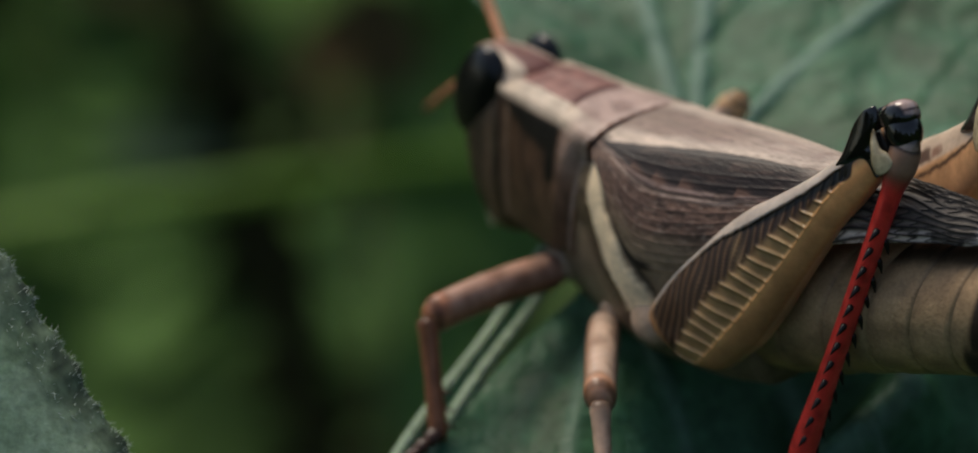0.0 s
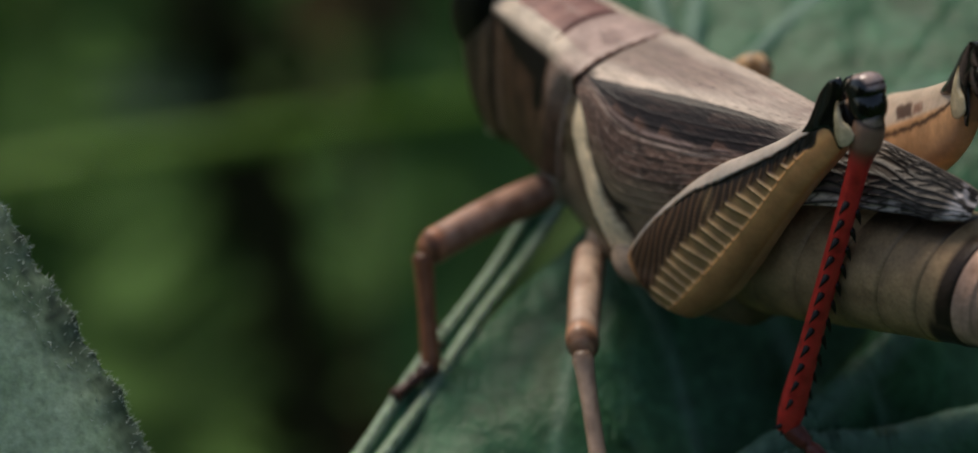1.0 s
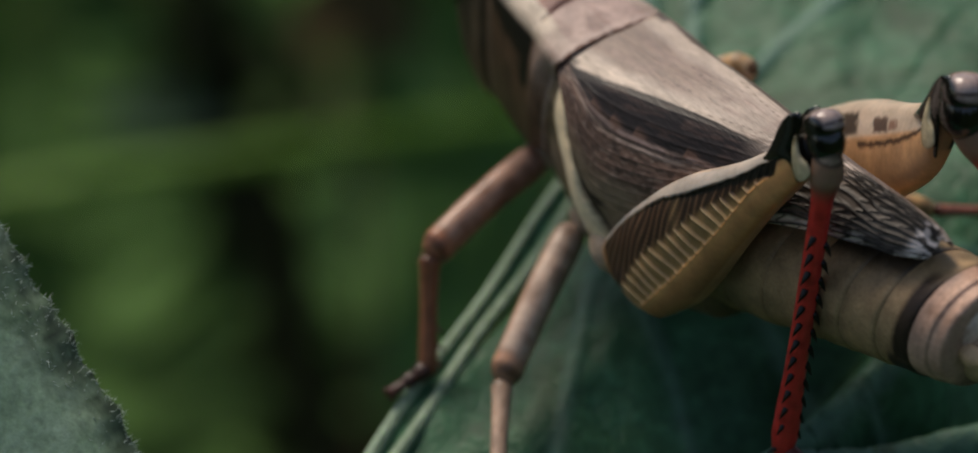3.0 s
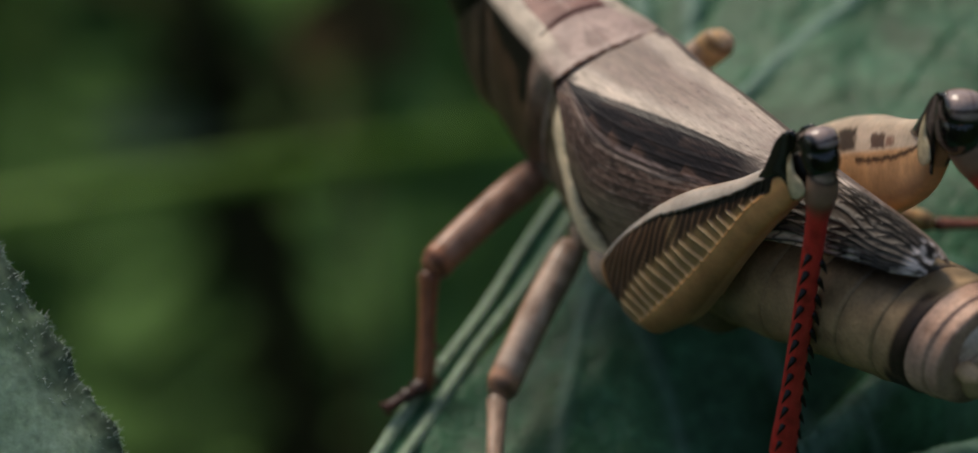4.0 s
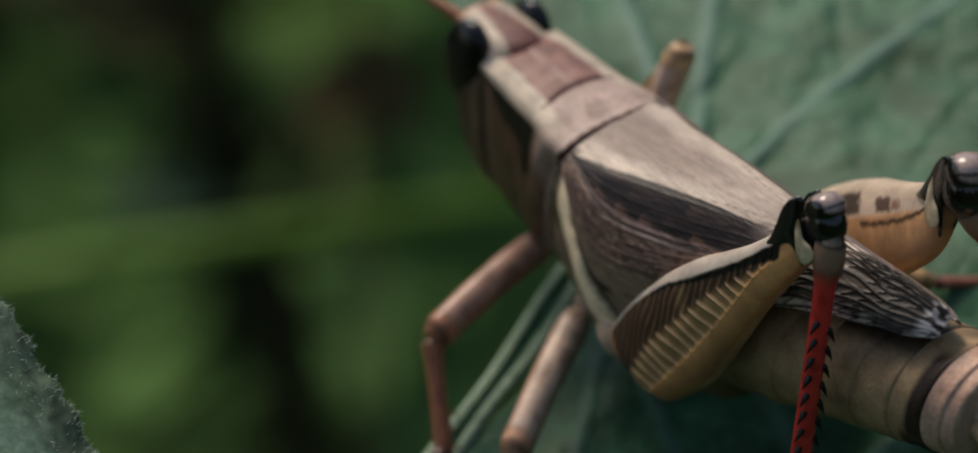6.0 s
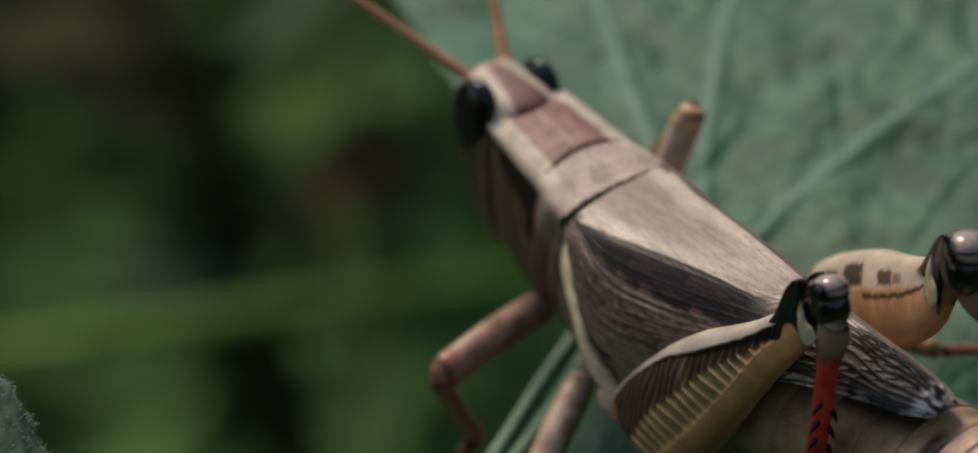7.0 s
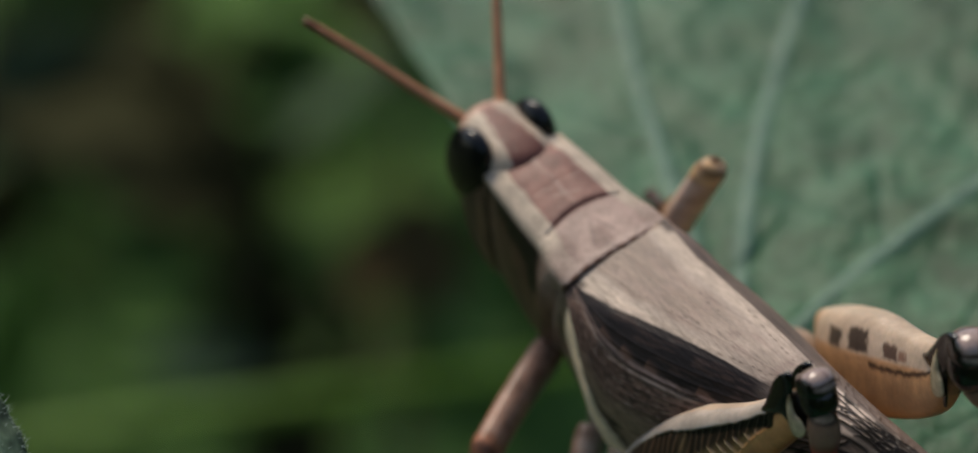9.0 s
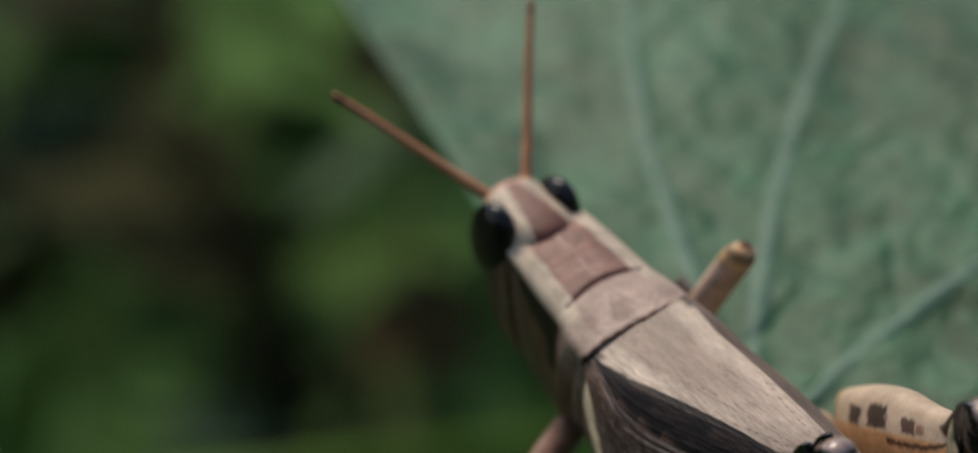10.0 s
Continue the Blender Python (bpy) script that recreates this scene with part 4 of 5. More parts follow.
def abdomen():
    ends = [-6.5, -9.0, -11.6, -14.1, -16.5, -18.8, -20.9, -22.7, -23.7, -24.4]
    for k in range(9):
        a0, a1 = ends[k], ends[k + 1]
        v = np.linspace(0, 1, 16)[:, None] * np.ones((1, 64))
        a = np.linspace(0, 2 * math.pi, 64, endpoint=False)[None, :] * np.ones((16, 1))
        x = a0 + (a1 - a0 - 0.25) * v
        zc, r = lerp(x, [-26, -25, -20, -16, -12, -8, -6], [-3.2, -3.3, -4.4, -5.5, -6.7, -7.2, -7.2]), lerp(x, [-25.4, -24.5, -22, -18, -12, -8, -6], [2.2, 2.75, 3.1, 3.35, 3.6, 3.8, 3.7])
        r = r + 0.10 * v - 0.05 + 0.03 * np.sin(v * 9 + k) * np.abs(np.sin(a)) - 0.22 * soft(v, 0.9, 1.0)
        sa = np.sin(a)
        y, z = r * np.cos(a) * 0.97 + bend(x), zc + r * sa
        c = blend(flat(x.shape, (0.36, 0.24, 0.13)), (0.40, 0.28, 0.11), soft(sa, -0.2, -0.8))
        c = blend(c, (0.19, 0.12, 0.065), soft(speckle(x * 0.8, a * 3 + k, 81), 0.45, 0.85) * 0.5)
        c = blend(c, (0.24, 0.16, 0.09), soft(v, 0.35, 0.0) * 0.5)
        c = blend(c, (0.03, 0.016, 0.010), soft(v, 0.92, 0.96) * 0.9)
        c = blend(c, (0.30, 0.21, 0.12), soft(v, 0.84, 0.88) * soft(v, 0.92, 0.89) * 0.45)
        if k == 6:
            dark = soft(np.sin(a * 2 + 0.6), -0.6, 0.2) * soft(v, 0.45, 0.6)
            c = blend(c, (0.018, 0.010, 0.008), np.maximum(dark, soft(sa, 0.1, -0.4) * soft(v, 0.30 + 0.2 * sa, 0.45 + 0.2 * sa)) * 0.96)
        # the wing tip's shadow painted onto the backs of these rings
        if k in (4, 5):
            c = blend(c, (0.02, 0.014, 0.011), soft(sa, 0.8, 0.95) * 0.9)
        if k >= 7:
            c = blend(c, (0.50, 0.32, 0.24), 0.9 * soft(sa, -1.0, -0.5) + 0.1)
            c = blend(c, (0.30, 0.17, 0.11), soft(speckle(a * 5, v * 2 + k, 83), 0.5, 0.8) * 0.5)
            c = blend(c, (0.014, 0.009, 0.008), soft(sa, -0.55, -0.8) * (0.95 if k == 7 else 0.5))
            c = blend(c, (0.24, 0.13, 0.10), np.exp(-((v - 0.55) / 0.06) ** 2) * 0.3)
            c = blend(c, (0.30, 0.17, 0.13), soft(v, 0.85, 0.95) * 0.4)
        part("abdomen_ring", sheet("abdomen_ring", np.stack([x, y, z], -1) * MM, c, True, True), SKIN, hopper)
    e = float(bend(np.array(-25.0)))
    part("tail_plate", blob("tail_plate", (-24.2, e + 0.1, -2.7), (0.75, 1.9, 1.7), lambda d: blend(blend(flat(d.shape[:2], (0.66, 0.50, 0.43)), (0.30, 0.17, 0.13), soft(np.sin(d[..., 1] * 7 + 4 * d[..., 2] + 2 * np.sin(d[..., 2] * 6)), 0.4, 0.9) * 0.7), (0.80, 0.66, 0.60), soft(d[..., 2], 0.2, 0.8))), SKIN, hopper, "pale rosy tail plate")
    for s in (1, -1):
        part("tail_valve", blob("tail_valve", (-24.7, e + 0.75 * s, -4.4), (0.8, 0.8, 1.15), (0.42, 0.30, 0.17)), SKIN, hopper)
        part("cercus", blob("cercus", (-25.0, e + 1.45 * s, -3.4), (0.75, 0.48, 0.5), (0.56, 0.38, 0.22)), SKIN, hopper)


palps = []


def head():
    nv, nu = 90, 120
    z = (0.36 - 9.7 * np.linspace(0, 1, nv) ** 1.25)[:, None] * np.ones((1, nu))
    a = np.linspace(0, 2 * math.pi, nu, endpoint=False)[None, :] * np.ones((nv, 1))
    zs = [-9.4, -9.0, -8.0, -6, -3, -1, -0.2, 0.2, 0.36]
    xf, hw = lerp(z, zs, [9.0, 9.9, 10.8, 11.7, 12.5, 12.9, 12.7, 12.1, 10.6]), lerp(z, zs, [0.3, 1.2, 1.9, 2.4, 2.55, 2.15, 1.7, 1.2, 0.5])
    xr = lerp(z, zs, [8.6, 8.2, 7.8, 7.5, 7.4, 7.4, 7.5, 7.9, 9.0])
    ca, sa = np.cos(a), np.sin(a)
    x = (xf + xr) / 2 + (xf - xr) / 2 * np.sign(ca) * np.abs(ca) ** 0.8
    y = hw * np.sign(sa) * np.abs(sa) ** 0.75
    c = blend(flat(x.shape, OLIVE), (0.10, 0.075, 0.035), soft(z, -5, -8) * 0.7)
    c = blend(c, (0.03, 0.02, 0.014), soft(speckle(x * 1.5, z * 1.2, 95), 0.5, 0.8) * 0.5)
    c = blend(c, (0.36, 0.24, 0.17), soft(z, -1.2, -0.6))
    ay = np.abs(y)
    c = blend(c, CREAM, soft(z, -1.5, -1.1) * soft(x, 12.5, 11.9))
    c = blend(c, (0.42, 0.25, 0.19), soft(z, -1.0, -0.6) * soft(x, 11.7, 12.3))
    crown = 0.98 - 0.17 * (x - 8.0)
    c = blend(c, ROSE, soft(z, -0.9, -0.5) * soft(ay, crown + 0.12, crown - 0.05) * soft(x, 12.3, 11.9))
    c = blend(c, (0.10, 0.035, 0.028), soft(z, -0.7, -0.4) * soft(ay, crown, crown - 0.1) * soft(x, 9.1, 8.6) * 0.6)
    c = blend(c, (0.24, 0.15, 0.09), 0.7 * np.exp(-((x - 9.0) / 0.22) ** 2) * soft(z, -1.2, -2.2))
    hd = part("head", sheet("head", np.stack([x, y, z], -1) * MM, c, True, True), SKIN, hopper, "brown head with a rosy crown between cream stripes", pose(0, 0, 0, 10, 0, 0))
    for s in (1, -1):
        eye = blob("eye", (0, 0, 0), (1.75, 1.0, 2.75), (0.005, 0.005, 0.005))
        part("eye", eye, EYE_MAT, hd, "glossy black eye", pose(10.65 * MM, 1.85 * s * MM, -1.75 * MM, 0, -22, 0))
        palp = part("palp", tube("palp", [(0, 0, 0), (1.3 * MM, 0, 0.2 * MM), (2.0 * MM, 0, 0.22 * MM), (2.7 * MM, 0, 0)], [0.00026, 0.0002, 0.00025, 0.00016], [(0.30, 0.27, 0.16), (0.36, 0.36, 0.24), (0.52, 0.55, 0.42), (0.60, 0.64, 0.50)]), LEG, hd, "short pale feeler beside the mouth")
        palp.matrix_basis = aim((10.0, 1.0 * s, -6.8), (10.4, 0.8 * s, -9.5), (1, 0, 0.3))
        palps.append(palp)


def antenna(length=10.4):
    n = 46
    p, r, c = [], [], []
    for i in range(n):
        q = i / (n - 1)
        p.append((length * q * MM, 0, 0.5 * math.sin(q * 2.2) * q * MM))
        r.append((0.30 - 0.12 * q + (0.035 if i % 2 else 0)) * MM if i > 2 else 0.42 * MM)
        c.append((0.40, 0.20, 0.115) if q < 0.93 else (0.22, 0.10, 0.06))
    return tube("antenna", p, r, c, 8)


def plain(base, tip=None, hi=None, knee=False, wide=0.05):
    """Leg skin: mottled, a top highlight painted in, with a pale and a dark ring where it bends."""
    def paint(v, a):
        c = flat(v.shape, base)
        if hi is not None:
            # highlight put into the colour along the upper side
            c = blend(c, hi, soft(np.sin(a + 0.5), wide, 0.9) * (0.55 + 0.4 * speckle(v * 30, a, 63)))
        c = blend(c, tuple(k * 0.5 for k in base), soft(speckle(v * 16, np.sin(a) * 2 + 3, 61), 0.55, 0.85) * 0.55)
        if knee:
            c = blend(c, tuple(min(0.6, k * 1.6) for k in base), soft(v, 0.86, 0.90) * soft(np.sin(a), -0.4, 0.3) * 0.7)
            c = blend(c, tuple(k * 0.3 for k in base), soft(v, 0.94, 0.955) * soft(v, 0.985, 0.97))
        elif tip is not None:
            c = blend(c, tuple(k * 0.35 for k in base), soft(v, 0.05, 0.03))
            c = blend(c, tip, soft(v, 0.86, 0.97))
        return c
    return paint


FEMUR_X = [0, 0.3, 1.2, 2.4, 4.2, 6.3, 8.1, 9.6, 12.2, 13.6, 14.9, 16.2]
FEMUR_UP = [0.2, 0.45, 0.75, 1.02, 1.28, 1.40, 1.32, 1.05, 0.68, 0.62, 0.62, 0.55]
FEMUR_DOWN = [0.8, 1.8, 3.3, 4.15, 4.2, 3.75, 3.15, 2.65, 1.9, 1.6, 1.3, 0.8]
FEMUR_DOWN_R = [0.8, 1.8, 3.3, 4.2, 4.4, 4.2, 4.0, 3.8, 3.3, 2.8, 1.9, 0.8]
FEMUR_SIDE = [0.5, 0.8, 1.1, 1.35, 1.45, 1.4, 1.25, 1.1, 0.88, 0.78, 0.66, 0.5]


def hind_femur(side):
    nv, nu = 380, 120
    x = np.linspace(0, 16.2, nv)[:, None] * np.ones((1, nu))
    a = np.linspace(0, 2 * math.pi, nu, endpoint=False)[None, :] * np.ones((nv, 1))
    up, dn, sd = lerp(x, FEMUR_X, FEMUR_UP) * (1 if side < 0 else 0.68), lerp(x, FEMUR_X, FEMUR_DOWN if side < 0 else FEMUR_DOWN_R), lerp(x, FEMUR_X, FEMUR_SIDE)
    s, ca = np.sin(a), np.cos(a)
    z = (up - dn) / 2 + (up + dn) / 2 * s
    y = sd * np.sign(ca) * np.abs(ca) ** 0.6
    outer = soft(ca * side, 0.05, 0.2)
    inner = 1 - outer
    v = x / 16.2
    # lines along the outer face: lower edge of the cream band, of the black line, the crest of the ribs, the keel
    wob = 0.05 * (speckle(x * 2.2, x * 0, 9) - 0.5)
    zb = lerp(x, [0, 1.5, 3.6, 5.7, 7.9, 9.9, 11.8, 13.7, 14.7, 16.2], [0.0, 0.5, 0.83, 0.9, 0.58, 0.34, 0.16, 0.13, 0.27, 0.3]) + wob
    zk = lerp(x, [0, 6, 8.75, 11, 12.5, 13.4, 13.9, 14.4, 14.9, 15.2, 16.2], [0.0, 0.80, 0.20, -0.10, -0.25, -0.50, -0.52, -0.1, -0.2, -2, -2]) + 2 * wob
    zm = lerp(x, [0, 1.7, 4, 6.4, 8.9, 10.8, 13, 16.2], [-2.2, -1.7, -1.07, -0.8, -0.48, -0.45, -0.5, -0.5])
    zq = lerp(x, [0, 1.4, 4.1, 7.5, 10.7, 12.1, 13.8, 16.2], [-3.0, -3.25, -2.92, -2.16, -1.18, -0.72, -0.4, 0.2])
    field = soft(z, zq - 0.08, zq + 0.1) * soft(z, zb + 0.05, zb - 0.08) * soft(x, 0.25, 0.7) * soft(x, 14.2, 13.4)
    low = soft(z, zm + 0.18, zm - 0.12)
    w = x + 0.66 * z + 0.10 * np.sin(x * 1.9)
    ribs = np.clip(np.cos(w * 2 * math.pi / 0.76), 0, 1)
    fine = np.clip(np.cos((x - 1.05 * z + 0.12 * np.sin(x * 2.3)) * 2 * math.pi / 0.62), 0, 1)
    depth = soft(z, zq, zq + 0.5)
    y = y * (1 - 0.13 * field * outer) + side * outer * field * (low * ribs ** 4 * 0.13 + (1 - low) * fine ** 2 * 0.05)
    y = y + side * outer * 0.05 * np.exp(-((z - zq) / 0.1) ** 2) * soft(x, 0.8, 1.6) * soft(x, 13.5, 12.5)
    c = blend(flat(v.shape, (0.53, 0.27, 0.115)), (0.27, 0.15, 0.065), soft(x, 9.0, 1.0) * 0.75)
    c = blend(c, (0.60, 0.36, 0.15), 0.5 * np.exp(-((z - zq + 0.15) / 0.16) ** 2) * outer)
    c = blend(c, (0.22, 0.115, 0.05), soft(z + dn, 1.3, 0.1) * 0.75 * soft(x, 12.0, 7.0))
    fc = blend(flat(v.shape, (0.25, 0.165, 0.078)), (0.066, 0.039, 0.026), soft(z, zm - 0.35, zm + 0.3))
    fc = blend(fc, (0.36, 0.235, 0.10), soft(z, zq + 0.75, zq) * 0.7 * soft(x, 12.5, 10.0))
    fc = blend(fc, (0.05, 0.024, 0.016), soft(x, 8.5, 11.5) * soft(z, zq + 0.2, zq + 0.7) * 0.8)
    fc = blend(fc, (0.55, 0.42, 0.25), low * ribs ** 14 * depth * (0.45 + 0.55 * soft(z, zm - 1.1, zm - 0.2)) * soft(x, 0.7, 1.5))
    fc = blend(fc, (0.23, 0.135, 0.085), (1 - low) * fine ** 5 * (0.25 + 0.6 * speckle(x * 1.4, z * 1.2, 31)))
    fc = blend(fc, (0.27, 0.18, 0.10), 0.8 * np.exp(-((x - 6.9 - 0.5 * z) / 0.35) ** 2) * (1 - low) * soft(z, 0.75, 0.4))
    fc = blend(fc, (0.012, 0.008, 0.007), (1 - low) * (1 - fine) ** 3 * 0.6)
    k = (field * outer)[..., None]
    c = c * (1 - k) + fc * k
    c = blend(c, (0.45, 0.41, 0.38), soft(z, zb - 0.04, zb + 0.05) * soft(x, 0.2, 1.5) * np.maximum(outer, soft(z, up - 0.25, up - 0.1)))
    c = blend(c, BLACK, soft(z, zk - 0.06, zk + 0.04) * soft(z, zb + 0.03, zb - 0.04) * soft(x, 4.0, 6.0) * outer)
    c = blend(c, BLACK, soft(x, 14.9, 15.1))
    c = blend(c, (0.54, 0.34, 0.20), inner * 0.6)
    c = blend(c, (0.52, 0.43, 0.355), inner * soft(z, -1.0, -0.7) * soft(x, 0.5, 2.0) * soft(x, 15.0, 14.6))
    q = (s + 1) / 2
    ragged = 0.03 * (speckle(v * 60, q * 14, 4) - 0.5)
    for m, size, q0, q1, ink in ((0.27, 0.055, 0.66, 0.87, (0.018, 0.011, 0.010)), (0.43, 0.075, 0.65, 0.90, (0.018, 0.011, 0.010)), (0.635, 0.06, 0.66, 0.86, (0.06, 0.03, 0.024)), (0.70, 0.04, 0.68, 0.84, (0.22, 0.12, 0.09)), (0.71, 0.21, 0.51, 0.62, (0.022, 0.011, 0.010)), (0.40, 0.07, 0.57, 0.62, (0.07, 0.03, 0.025))):
        spot = soft(np.abs(v - m) + ragged, size, size - 0.02) * soft(q + ragged, q0, q0 + 0.04) * soft(q + ragged, q1, q1 - 0.05)
        c = blend(c, ink, spot * inner * 0.9)
    for j in range(14):
        c = blend(c, (0.38, 0.20, 0.10), inner * 0.3 * np.exp(-((v - 0.1 - 0.055 * j - 0.12 * q) / 0.008) ** 2) * soft(q, 0.60, 0.5) * soft(q, 0.25, 0.35))
    return sheet("hind_femur", np.stack([x, y, z], -1) * MM, c, True, True)


def knee_parts(fm, sd):
    """The horn and pale lobes at the thigh's end and the domed cap between them."""
    def cap(d):
        x, y, z = d[..., 0], d[..., 1], d[..., 2]
        c = flat(x.shape, BLACK)
        w = 0.55 * x + 0.83 * z
        c = blend(c, (0.33, 0.235, 0.20), soft(w, 0.22, 0.36))
        c = blend(c, (0.06, 0.028, 0.022), soft(np.abs(w - 0.66 + 0.28 * y * y), 0.10, 0.05))
        c = blend(c, (0.16, 0.09, 0.075), soft(np.abs(y - 0.1), 0.10, 0.04) * soft(w, 0.62, 0.8) * 0.7)
        c = blend(c, BLACK, soft(np.abs(y), 0.74, 0.84))
        return c
    grow = Matrix.Translation((0.0166, 0, 0)) @ Matrix.Scale(1.25 if sd > 0 else 1.0, 4) @ Matrix.Translation((-0.0166, 0, 0))
    part("knee_cap", blob("knee_cap", (0, 0, 0), (0.88, 0.84, 0.72), cap, 30, 0.82), GLOSS, fm, "brown and black glossy knee cap", grow @ pose(17.3 * MM, 0, 0.5 * MM, 0, 15, 0))
    part("knee_joint", blob("knee_joint", (0, 0, 0), (0.90, 0.84, 1.05), BLACK, 20), GLOSS, fm, "glossy black knee joint", grow @ pose(17.05 * MM, 0, -0.12 * MM, 0, 18, 0))
    for k in (1, -1):
        nv = 44
        v = np.linspace(0, 1, nv)[:, None] * np.ones((1, 20))
        a = np.linspace(0, 2 * math.pi, 20, endpoint=False)[None, :] * np.ones((nv, 1))
        z = 1.52 - 2.85 * v
        zs = [-1.33, -1.2, -0.6, -0.1, 0.1, 0.3, 0.55, 0.9, 1.3, 1.45, 1.52]
        xl = lerp(z, zs, [15.05, 14.92, 14.95, 14.7, 13.6, 13.2, 13.9, 14.6, 15.25, 15.65, 16.1])
        xr = lerp(z, zs, [15.10, 15.20, 15.40, 15.5, 15.6, 15.85, 16.25, 16.6, 16.8, 16.75, 16.4])
        x = (xl + xr) / 2 + (xr - xl) / 2 * np.cos(a)
        y = k * (0.60 - 0.10 * soft(x, 14.6, 13.4) + (0.06 + 0.16 * soft(z, -0.5, 0.4)) * np.sin(a))
        part("knee_horn", sheet("knee_horn", np.stack([x, y, z], -1) * MM, flat(v.shape, BLACK), True, True), GLOSS, fm, "black lobe at the thigh's end", grow @ pose(0.0008 if sd > 0 else 0, 0, -0.0004 if sd > 0 else 0))
        z = 0.55 - 1.95 * v
        zs = [-1.4, -1.34, -1.15, -0.8, -0.3, 0.2, 0.45, 0.55]
        xl = lerp(z, zs, [15.55, 15.32, 15.14, 15.18, 15.45, 15.75, 15.95, 16.1])
        xr = lerp(z, zs, [15.65, 15.95, 16.20, 16.22, 16.0, 16.1, 16.2, 16.2])
        x = (xl + xr) / 2 + (xr - xl) / 2 * np.cos(a)
        y = k * (0.74 + 0.05 * np.sin(math.pi * v) + 0.12 * np.sin(math.pi * (0.04 + 0.92 * v)) ** 0.5 * np.sin(a))
        c = blend(flat(v.shape, (0.50, 0.40, 0.24)), (0.16, 0.11, 0.05), soft(z, 0.1, 0.45))
        c = blend(c, (0.28, 0.20, 0.09), soft(np.cos(a), -0.5, -0.95) * 0.8)
        part("knee_lobe", sheet("knee_lobe", np.stack([x, y, z], -1) * MM, c, True, True), GLOSS, fm, "pale crescent lobe beside the knee", grow)


TIBIA = 17.2


def hind_tibia():
    def paint(v, a):
        c = flat(v.shape, RED)
        c = blend(c, (0.22, 0.012, 0.012), soft(np.sin(v * 60) * np.sin(a * 2 + v * 31), 0.3, 0.9) * 0.5)
        c = blend(c, (0.16, 0.06, 0.04), soft(v, 0.15, 0.09))
        c = blend(c, (0.24, 0.15, 0.11), soft(v, 0.11, 0.07))
        c = blend(c, BLACK, soft(v, 0.17, 0.12) * soft(np.cos(a), -0.1, 0.5) * 0.9)
        c = blend(c, BLACK, soft(v, 0.03, 0.015) * 0.95)
        return c
    xs = [0, 0.03, 0.07, 0.11, 0.16, 0.3, 0.7, 0.93, 1]
    return limb("hind_tibia", TIBIA, xs, [0.5, 0.72, 0.76, 0.62, 0.48, 0.46, 0.50, 0.62, 0.5], [0.5, 0.75, 0.75, 0.62, 0.5, 0.48, 0.52, 0.65, 0.5], [0.4, 0.65, 0.7, 0.62, 0.52, 0.50, 0.54, 0.66, 0.5], paint, 20, 110)


def spine_mesh(length=0.62):
    p = [(0, 0, -0.1 * MM), (0.1 * MM, 0, 0.2 * length * MM), (0.26 * MM, 0, 0.5 * length * MM), (0.5 * MM, 0, 0.85 * length * MM)]
    return tube("spine", p, [0.00018, 0.00016, 0.0001, 0.00002], [(0.02, 0.006, 0.006), BLACK, BLACK, BLACK], 7)


def tarsus_mesh(scale, colour, girth=1.0):
    """Three pads and a pair of claws along X."""
    xs = [0, 0.06, 0.28, 0.32, 0.40, 0.52, 0.58, 0.62, 0.9, 0.97, 1]
    u = [girth * k for k in (0.5, 0.62, 0.5, 0.36, 0.5, 0.48, 0.34, 0.36, 0.42, 0.55, 0.2)]
    return limb("tarsus", 5.0 * scale, xs, [k * scale for k in u], [k * scale for k in u], [k * scale * 0.9 for k in u], plain(colour, (0.06, 0.025, 0.02)), 12, 44)


def front_kind(name_f, name_t, lengths, cols, label, girth=1.0, wide=0.05, foot=(-46, 14)):
    """A walking leg: thigh, shin and foot, each moved by its joints."""
    (lf, lt), (cf, ct, hi) = lengths, cols
    fx = [0, 0.06, 0.2, 0.5, 0.8, 0.93, 1]
    fr = [0.75, 0.98, 1.02, 1.0, 0.98, 1.0, 0.66]
    fr = [girth * k for k in fr]
    tx = [0, 0.05, 0.12, 0.5, 0.9, 1]
    tr = [0.45, 0.60, 0.54, 0.46, 0.5, 0.4]
    tr = [girth * k for k in tr]
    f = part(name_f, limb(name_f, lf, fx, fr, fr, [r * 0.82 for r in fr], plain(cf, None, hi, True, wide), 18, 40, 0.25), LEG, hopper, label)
    s = part(name_t, limb(name_t, lt, tx, tr, tr, [r * 0.9 for r in tr], plain(ct, (ct[0] * 0.6, ct[1] * 0.5, ct[2] * 0.5)), 16, 30), LEG, hopper)
    part("tarsus", tarsus_mesh(0.52, (0.05, 0.024, 0.018), 1.55), LEG, s, "", pose((lt - 0.4) * MM, 0, 0, 0, *foot))
    sp = tube("shin_spine", [(0, 0, 0), (0.12 * MM, 0, 0.3 * MM), (0.3 * MM, 0, 0.62 * MM)], [0.0001, 0.00008, 0.00001], [ct, (0.1, 0.04, 0.03), BLACK], 6)
    for i in range(3):
        part("shin_spine", sp, LEG, s, "", pose(lt * (0.6 + 0.14 * i) * MM, 0.1 * MM, -0.35 * MM, 180, 0, 0))
    return f, s


pronotum()
thorax()
wing(1)
wing(-1)
abdomen()
head()
antenna_l = part("antenna", antenna(), LEG, hopper, "thin orange-brown feeler")
antenna_r = part("antenna", antenna_l.data, LEG, hopper, "thin orange-brown feeler")

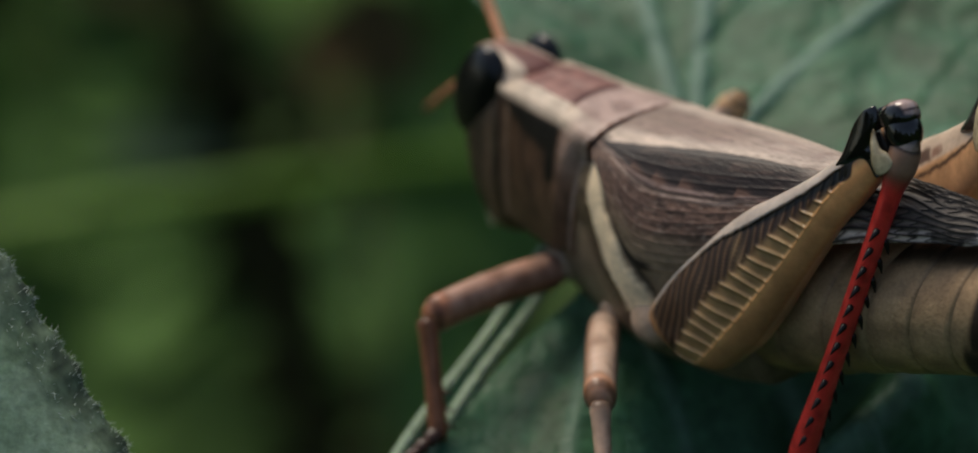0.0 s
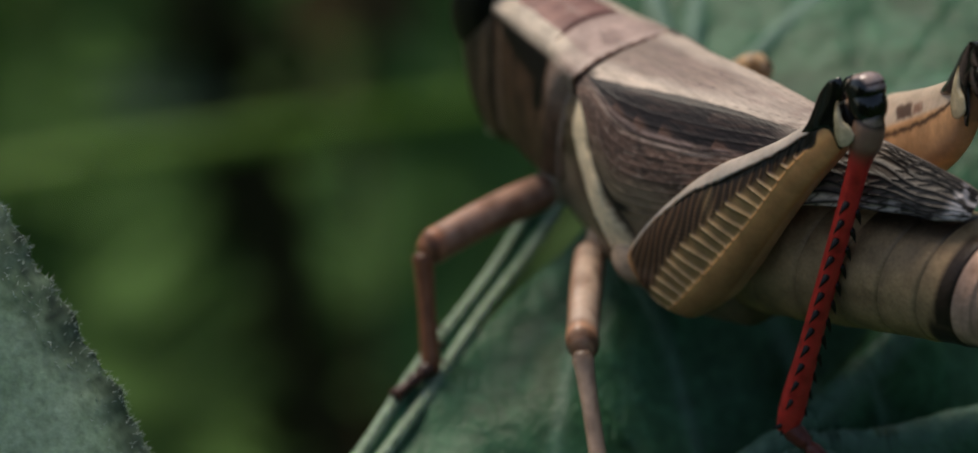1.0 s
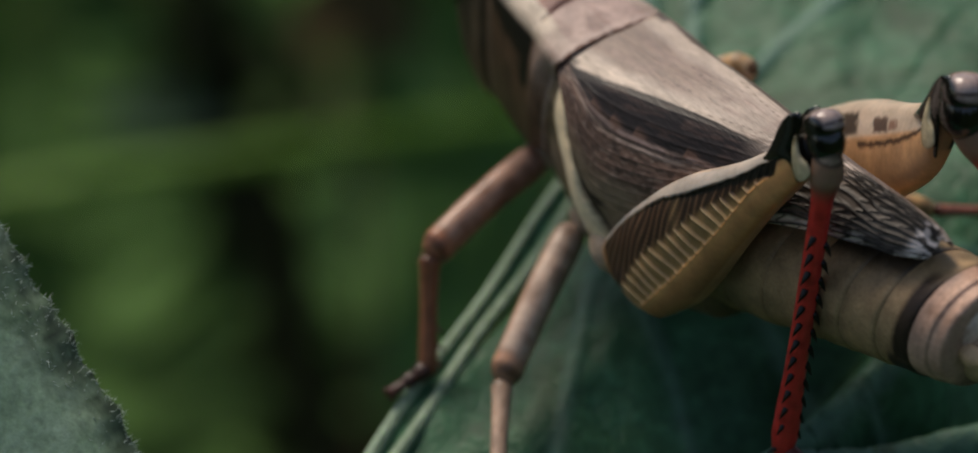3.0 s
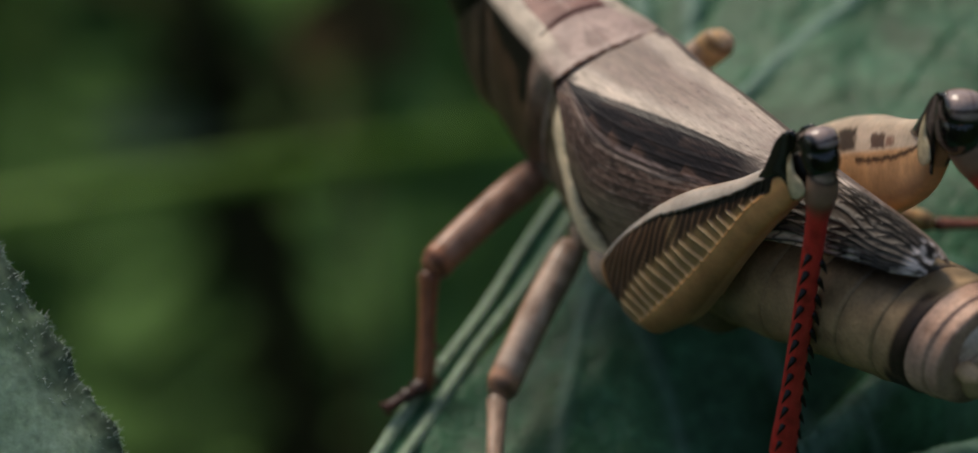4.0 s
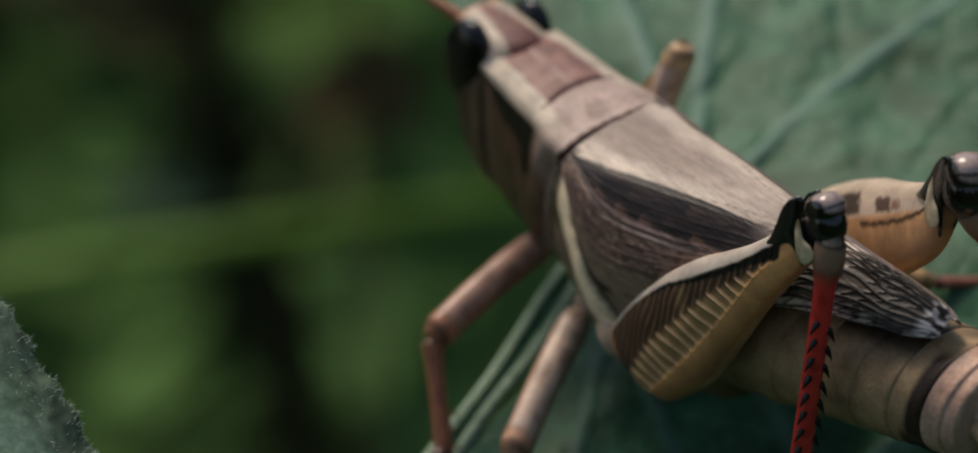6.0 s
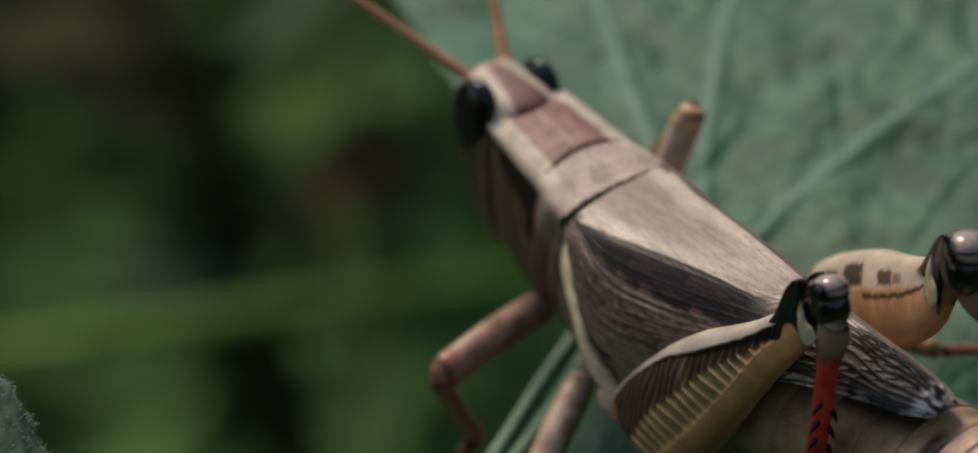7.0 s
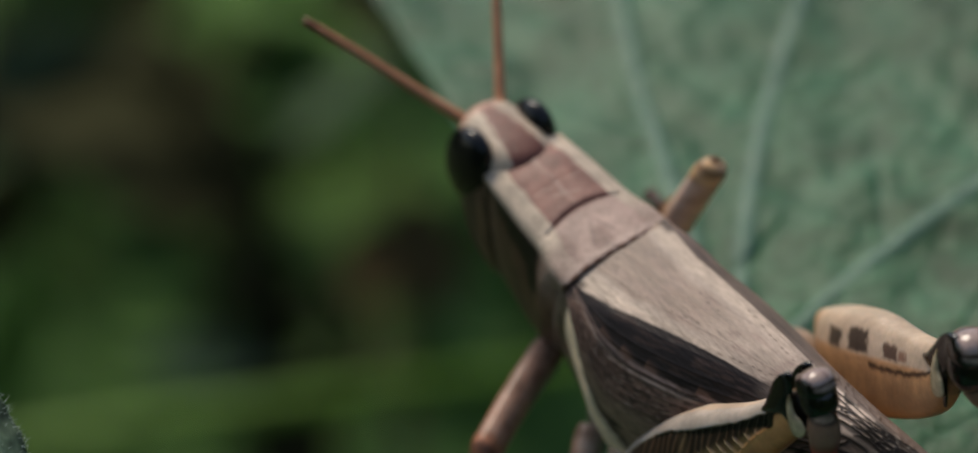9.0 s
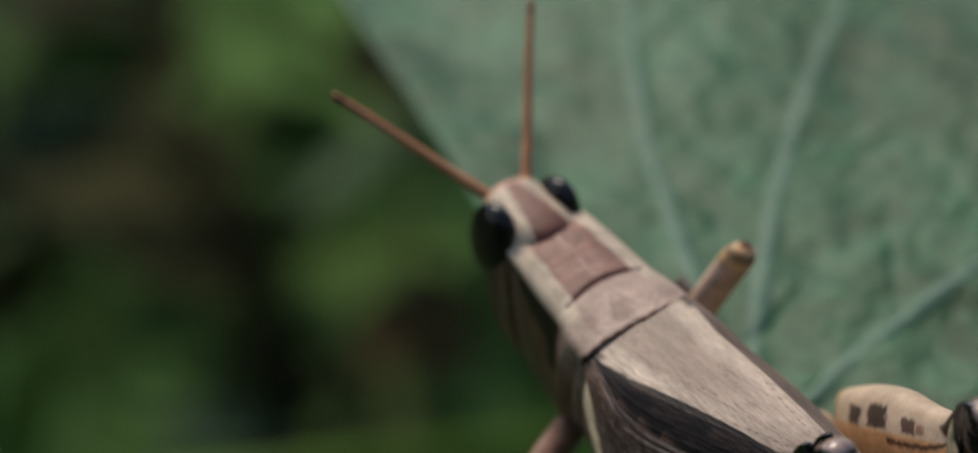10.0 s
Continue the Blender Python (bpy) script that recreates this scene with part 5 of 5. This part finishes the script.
HIP_HL, HIP_HR = (-5.8, 4.8, -7.4), (-5.4, -7.7, -6.7)
KNEE_HR, FOOT_HR = (-17.91, -6.76, 3.55), (-25.0, -11.5, -11.0)
HIP_FL, HIP_ML = (4.0, 3.0, -9.2), (-1.0, 4.2, -10.0)
HIP_MR, HIP_FR = (-3.0, -5.0, -10.0), (4.0, -2.8, -9.2)
UP_L, UP_R = (1.5, -1.5, 4.9), (0.45, -0.40, 0.85)

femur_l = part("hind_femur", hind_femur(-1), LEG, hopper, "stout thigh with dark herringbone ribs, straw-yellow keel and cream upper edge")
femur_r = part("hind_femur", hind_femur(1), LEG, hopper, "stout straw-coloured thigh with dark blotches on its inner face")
for fm, sd in ((femur_l, -1), (femur_r, 1)):
    knee_parts(fm, sd)
tibia_l = part("hind_tibia", hind_tibia(), LEG, hopper, "bright red shin with black spines")
tibia_r = part("hind_tibia", tibia_l.data, LEG, hopper, "bright red shin with black spines")
def shin_head(d):
    c = blend(flat(d.shape[:2], (0.27, 0.185, 0.14)), (0.15, 0.05, 0.035), soft(d[..., 0], 0.2, 0.75))
    c = blend(c, BLACK, soft(d[..., 1], -0.25, 0.1))
    return blend(c, BLACK, soft(d[..., 0], -0.5, -0.8))


head_mesh = blob("shin_head", (0.8, 0, 0.02), (1.3, 0.61, 0.66), shin_head)
spine = spine_mesh()
for tb in (tibia_l, tibia_r):
    for i in range(12):
        for s in (1, -1):
            turn = 15 if s > 0 else -76
            part("spine", spine, LEG, tb, "", pose((4.6 + 0.98 * i + 0.25 * s) * MM, 0.42 * math.sin(radians(turn)) * MM, 0.42 * math.cos(radians(turn)) * MM, -turn, 18, 0))
    part("shin_head", head_mesh, GLOSS, tb, "glossy brown head of the shin")
    part("tarsus", tarsus_mesh(0.85, (0.11, 0.03, 0.022)), LEG, tb, "", pose((TIBIA - 0.2) * MM, 0, 0, 0, -70, 0))
for tb in (tibia_l, tibia_r):
    for s, k in ((1, 20), (-1, 20), (1, 70), (-1, 70)):
        part("spur", spine, LEG, tb, "", pose((TIBIA - 0.5) * MM, 0.3 * s * MM, 0, -k * s * 1.3, 45, 0))
    for s in (1, -1):
        part("claw", spine, LEG, tb, "", pose((TIBIA + 1.1) * MM, 0.2 * s * MM, 3.9 * MM, -30 * s, 40, 0))
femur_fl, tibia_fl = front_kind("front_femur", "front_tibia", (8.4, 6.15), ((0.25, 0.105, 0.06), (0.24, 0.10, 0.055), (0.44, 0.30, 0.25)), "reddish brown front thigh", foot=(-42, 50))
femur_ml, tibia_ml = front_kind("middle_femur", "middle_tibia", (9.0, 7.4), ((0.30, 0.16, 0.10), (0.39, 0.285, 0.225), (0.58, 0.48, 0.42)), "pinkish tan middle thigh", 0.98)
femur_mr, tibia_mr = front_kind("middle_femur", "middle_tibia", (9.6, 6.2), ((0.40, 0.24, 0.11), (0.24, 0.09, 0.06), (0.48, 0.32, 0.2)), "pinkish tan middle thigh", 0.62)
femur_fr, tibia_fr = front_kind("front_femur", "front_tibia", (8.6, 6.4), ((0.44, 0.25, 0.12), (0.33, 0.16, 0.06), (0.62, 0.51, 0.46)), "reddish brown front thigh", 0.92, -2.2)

for name, (x, y, z), r in (("front_coxa", (4.0, 2.6, -8.9), 1.15), ("front_coxa", (4.0, -2.6, -8.9), 1.15), ("middle_coxa", (-1.2, 3.5, -9.5), 1.0), ("middle_coxa", (-1.2, -4.3, -9.6), 1.15), ("hind_coxa", (-5.4, 4.3, -7.9), 1.5), ("hind_coxa", (-5.6, -5.6, -8.2), 1.6)):
    part(name, blob(name, (x, y, z), (r, r * 0.8, r * 0.9), lambda d: blend(flat(d.shape[:2], (0.36, 0.27, 0.20)), (0.12, 0.08, 0.05), soft(d[..., 2], 0.0, -0.6) * 0.7)), SKIN, hopper)




# ---- what moves ----
def joint(hip, knee, up):
    """Where the shin hangs in the knee, in millimetres."""
    return tuple((aim(hip, knee, up) @ Vector((0.0171, -0.0001, -0.0007))) / MM)


def motions():
    """The insect turns on the leaf; its legs follow with their feet on the blade."""
    walk(hopper, [(t, pose(x * MM, y * MM, z * MM, rx, ry, rz)) for t, x, y, z, rx, ry, rz in BODY])
    walk(femur_l, [(k[0], aim(HIP_HL, k[1:], UP_L)) for k in KNEE_HL])
    walk(tibia_l, [(k[0], aim(joint(HIP_HL, k[1:], UP_L), f[1:], (-1.18, -0.57, 0.55))) for k, f in zip(KNEE_HL, FOOT_HL)])
    walk(femur_fl, [(k[0], aim(HIP_FL, k[1:], (0, 0.2, 1))) for k in KNEE_FL])
    walk(tibia_fl, [(k[0], aim(k[1:], f[1:], (1, 1, 0.2))) for k, f in zip(KNEE_FL, FOOT_FL)])
    walk(femur_ml, [(k[0], aim(HIP_ML, k[1:], (0, 0.2, 1))) for k in KNEE_ML])
    walk(tibia_ml, [(k[0], aim(k[1:], f[1:], (-1, 1, 0.2))) for k, f in zip(KNEE_ML, FOOT_ML)])
    walk(femur_fr, [(k[0], aim(HIP_FR, k[1:], (0, 0, 1))) for k in KNEE_FR])
    walk(tibia_fr, [(k[0], aim(k[1:], (k[1] + 3.4, k[2] + 2.4, k[3] - 6.2), (1, -1, 0.2))) for k in KNEE_FR])
    # the left palp reaches out twice
    walk(palps[0], [(t, aim((10.0, 1.0, -6.8), (10.4 + 1.9 * out, 0.8 + 1.6 * out, -9.5 + 1.95 * out), (1, 0, 0.3 + 3 * out))) for t, out in ((0, 0), (1.65, 0), (1.95, 1), (2.2, 0.2), (2.6, 0), (8.25, 0), (8.45, 1), (8.6, 1), (8.8, 0), (10, 0))])
    walk(antenna_l, [(t, aim((12.0, 0.75, -0.7), (x, y, z), (0, -0.3, 1))) for t, x, y, z in ((0.0, 20.1, -0.7, -7.1), (0.5, 21.2, 1.9, -4.9), (1.5, 19.8, 5.0, 3.0), (3.5, 19.8, 4.9, 3.3), (10.0, 19.8, 4.9, 3.3))])

    walk(antenna_r, [(t, aim((12.0, -0.75, -0.7), (x, y, z), (0, 0.3, 1))) for t, x, y, z in ((0.0, 20.0, -4.3, 3.4), (6.2, 20.0, -4.8, 3.4), (7.5, 20.0, -4.6, 3.4), (8.5, 19.8, -5.6, 3.4), (9.5, 19.5, -7.0, 3.4), (10.0, 19.5, -6.9, 3.4))])


femur_r.matrix_basis = aim(HIP_HR, KNEE_HR, UP_R)
tibia_r.matrix_basis = aim(joint(HIP_HR, KNEE_HR, UP_R), FOOT_HR, (-1.18, -0.57, 0.55))
KNEE_MR = (-9.7, -11.7, -11.6)
femur_mr.matrix_basis = aim(HIP_MR, KNEE_MR, (0, 0, 1))
tibia_mr.matrix_basis = aim(KNEE_MR, (-10.6, -15.5, -13.2), (1, -1, 0.2))
motions()
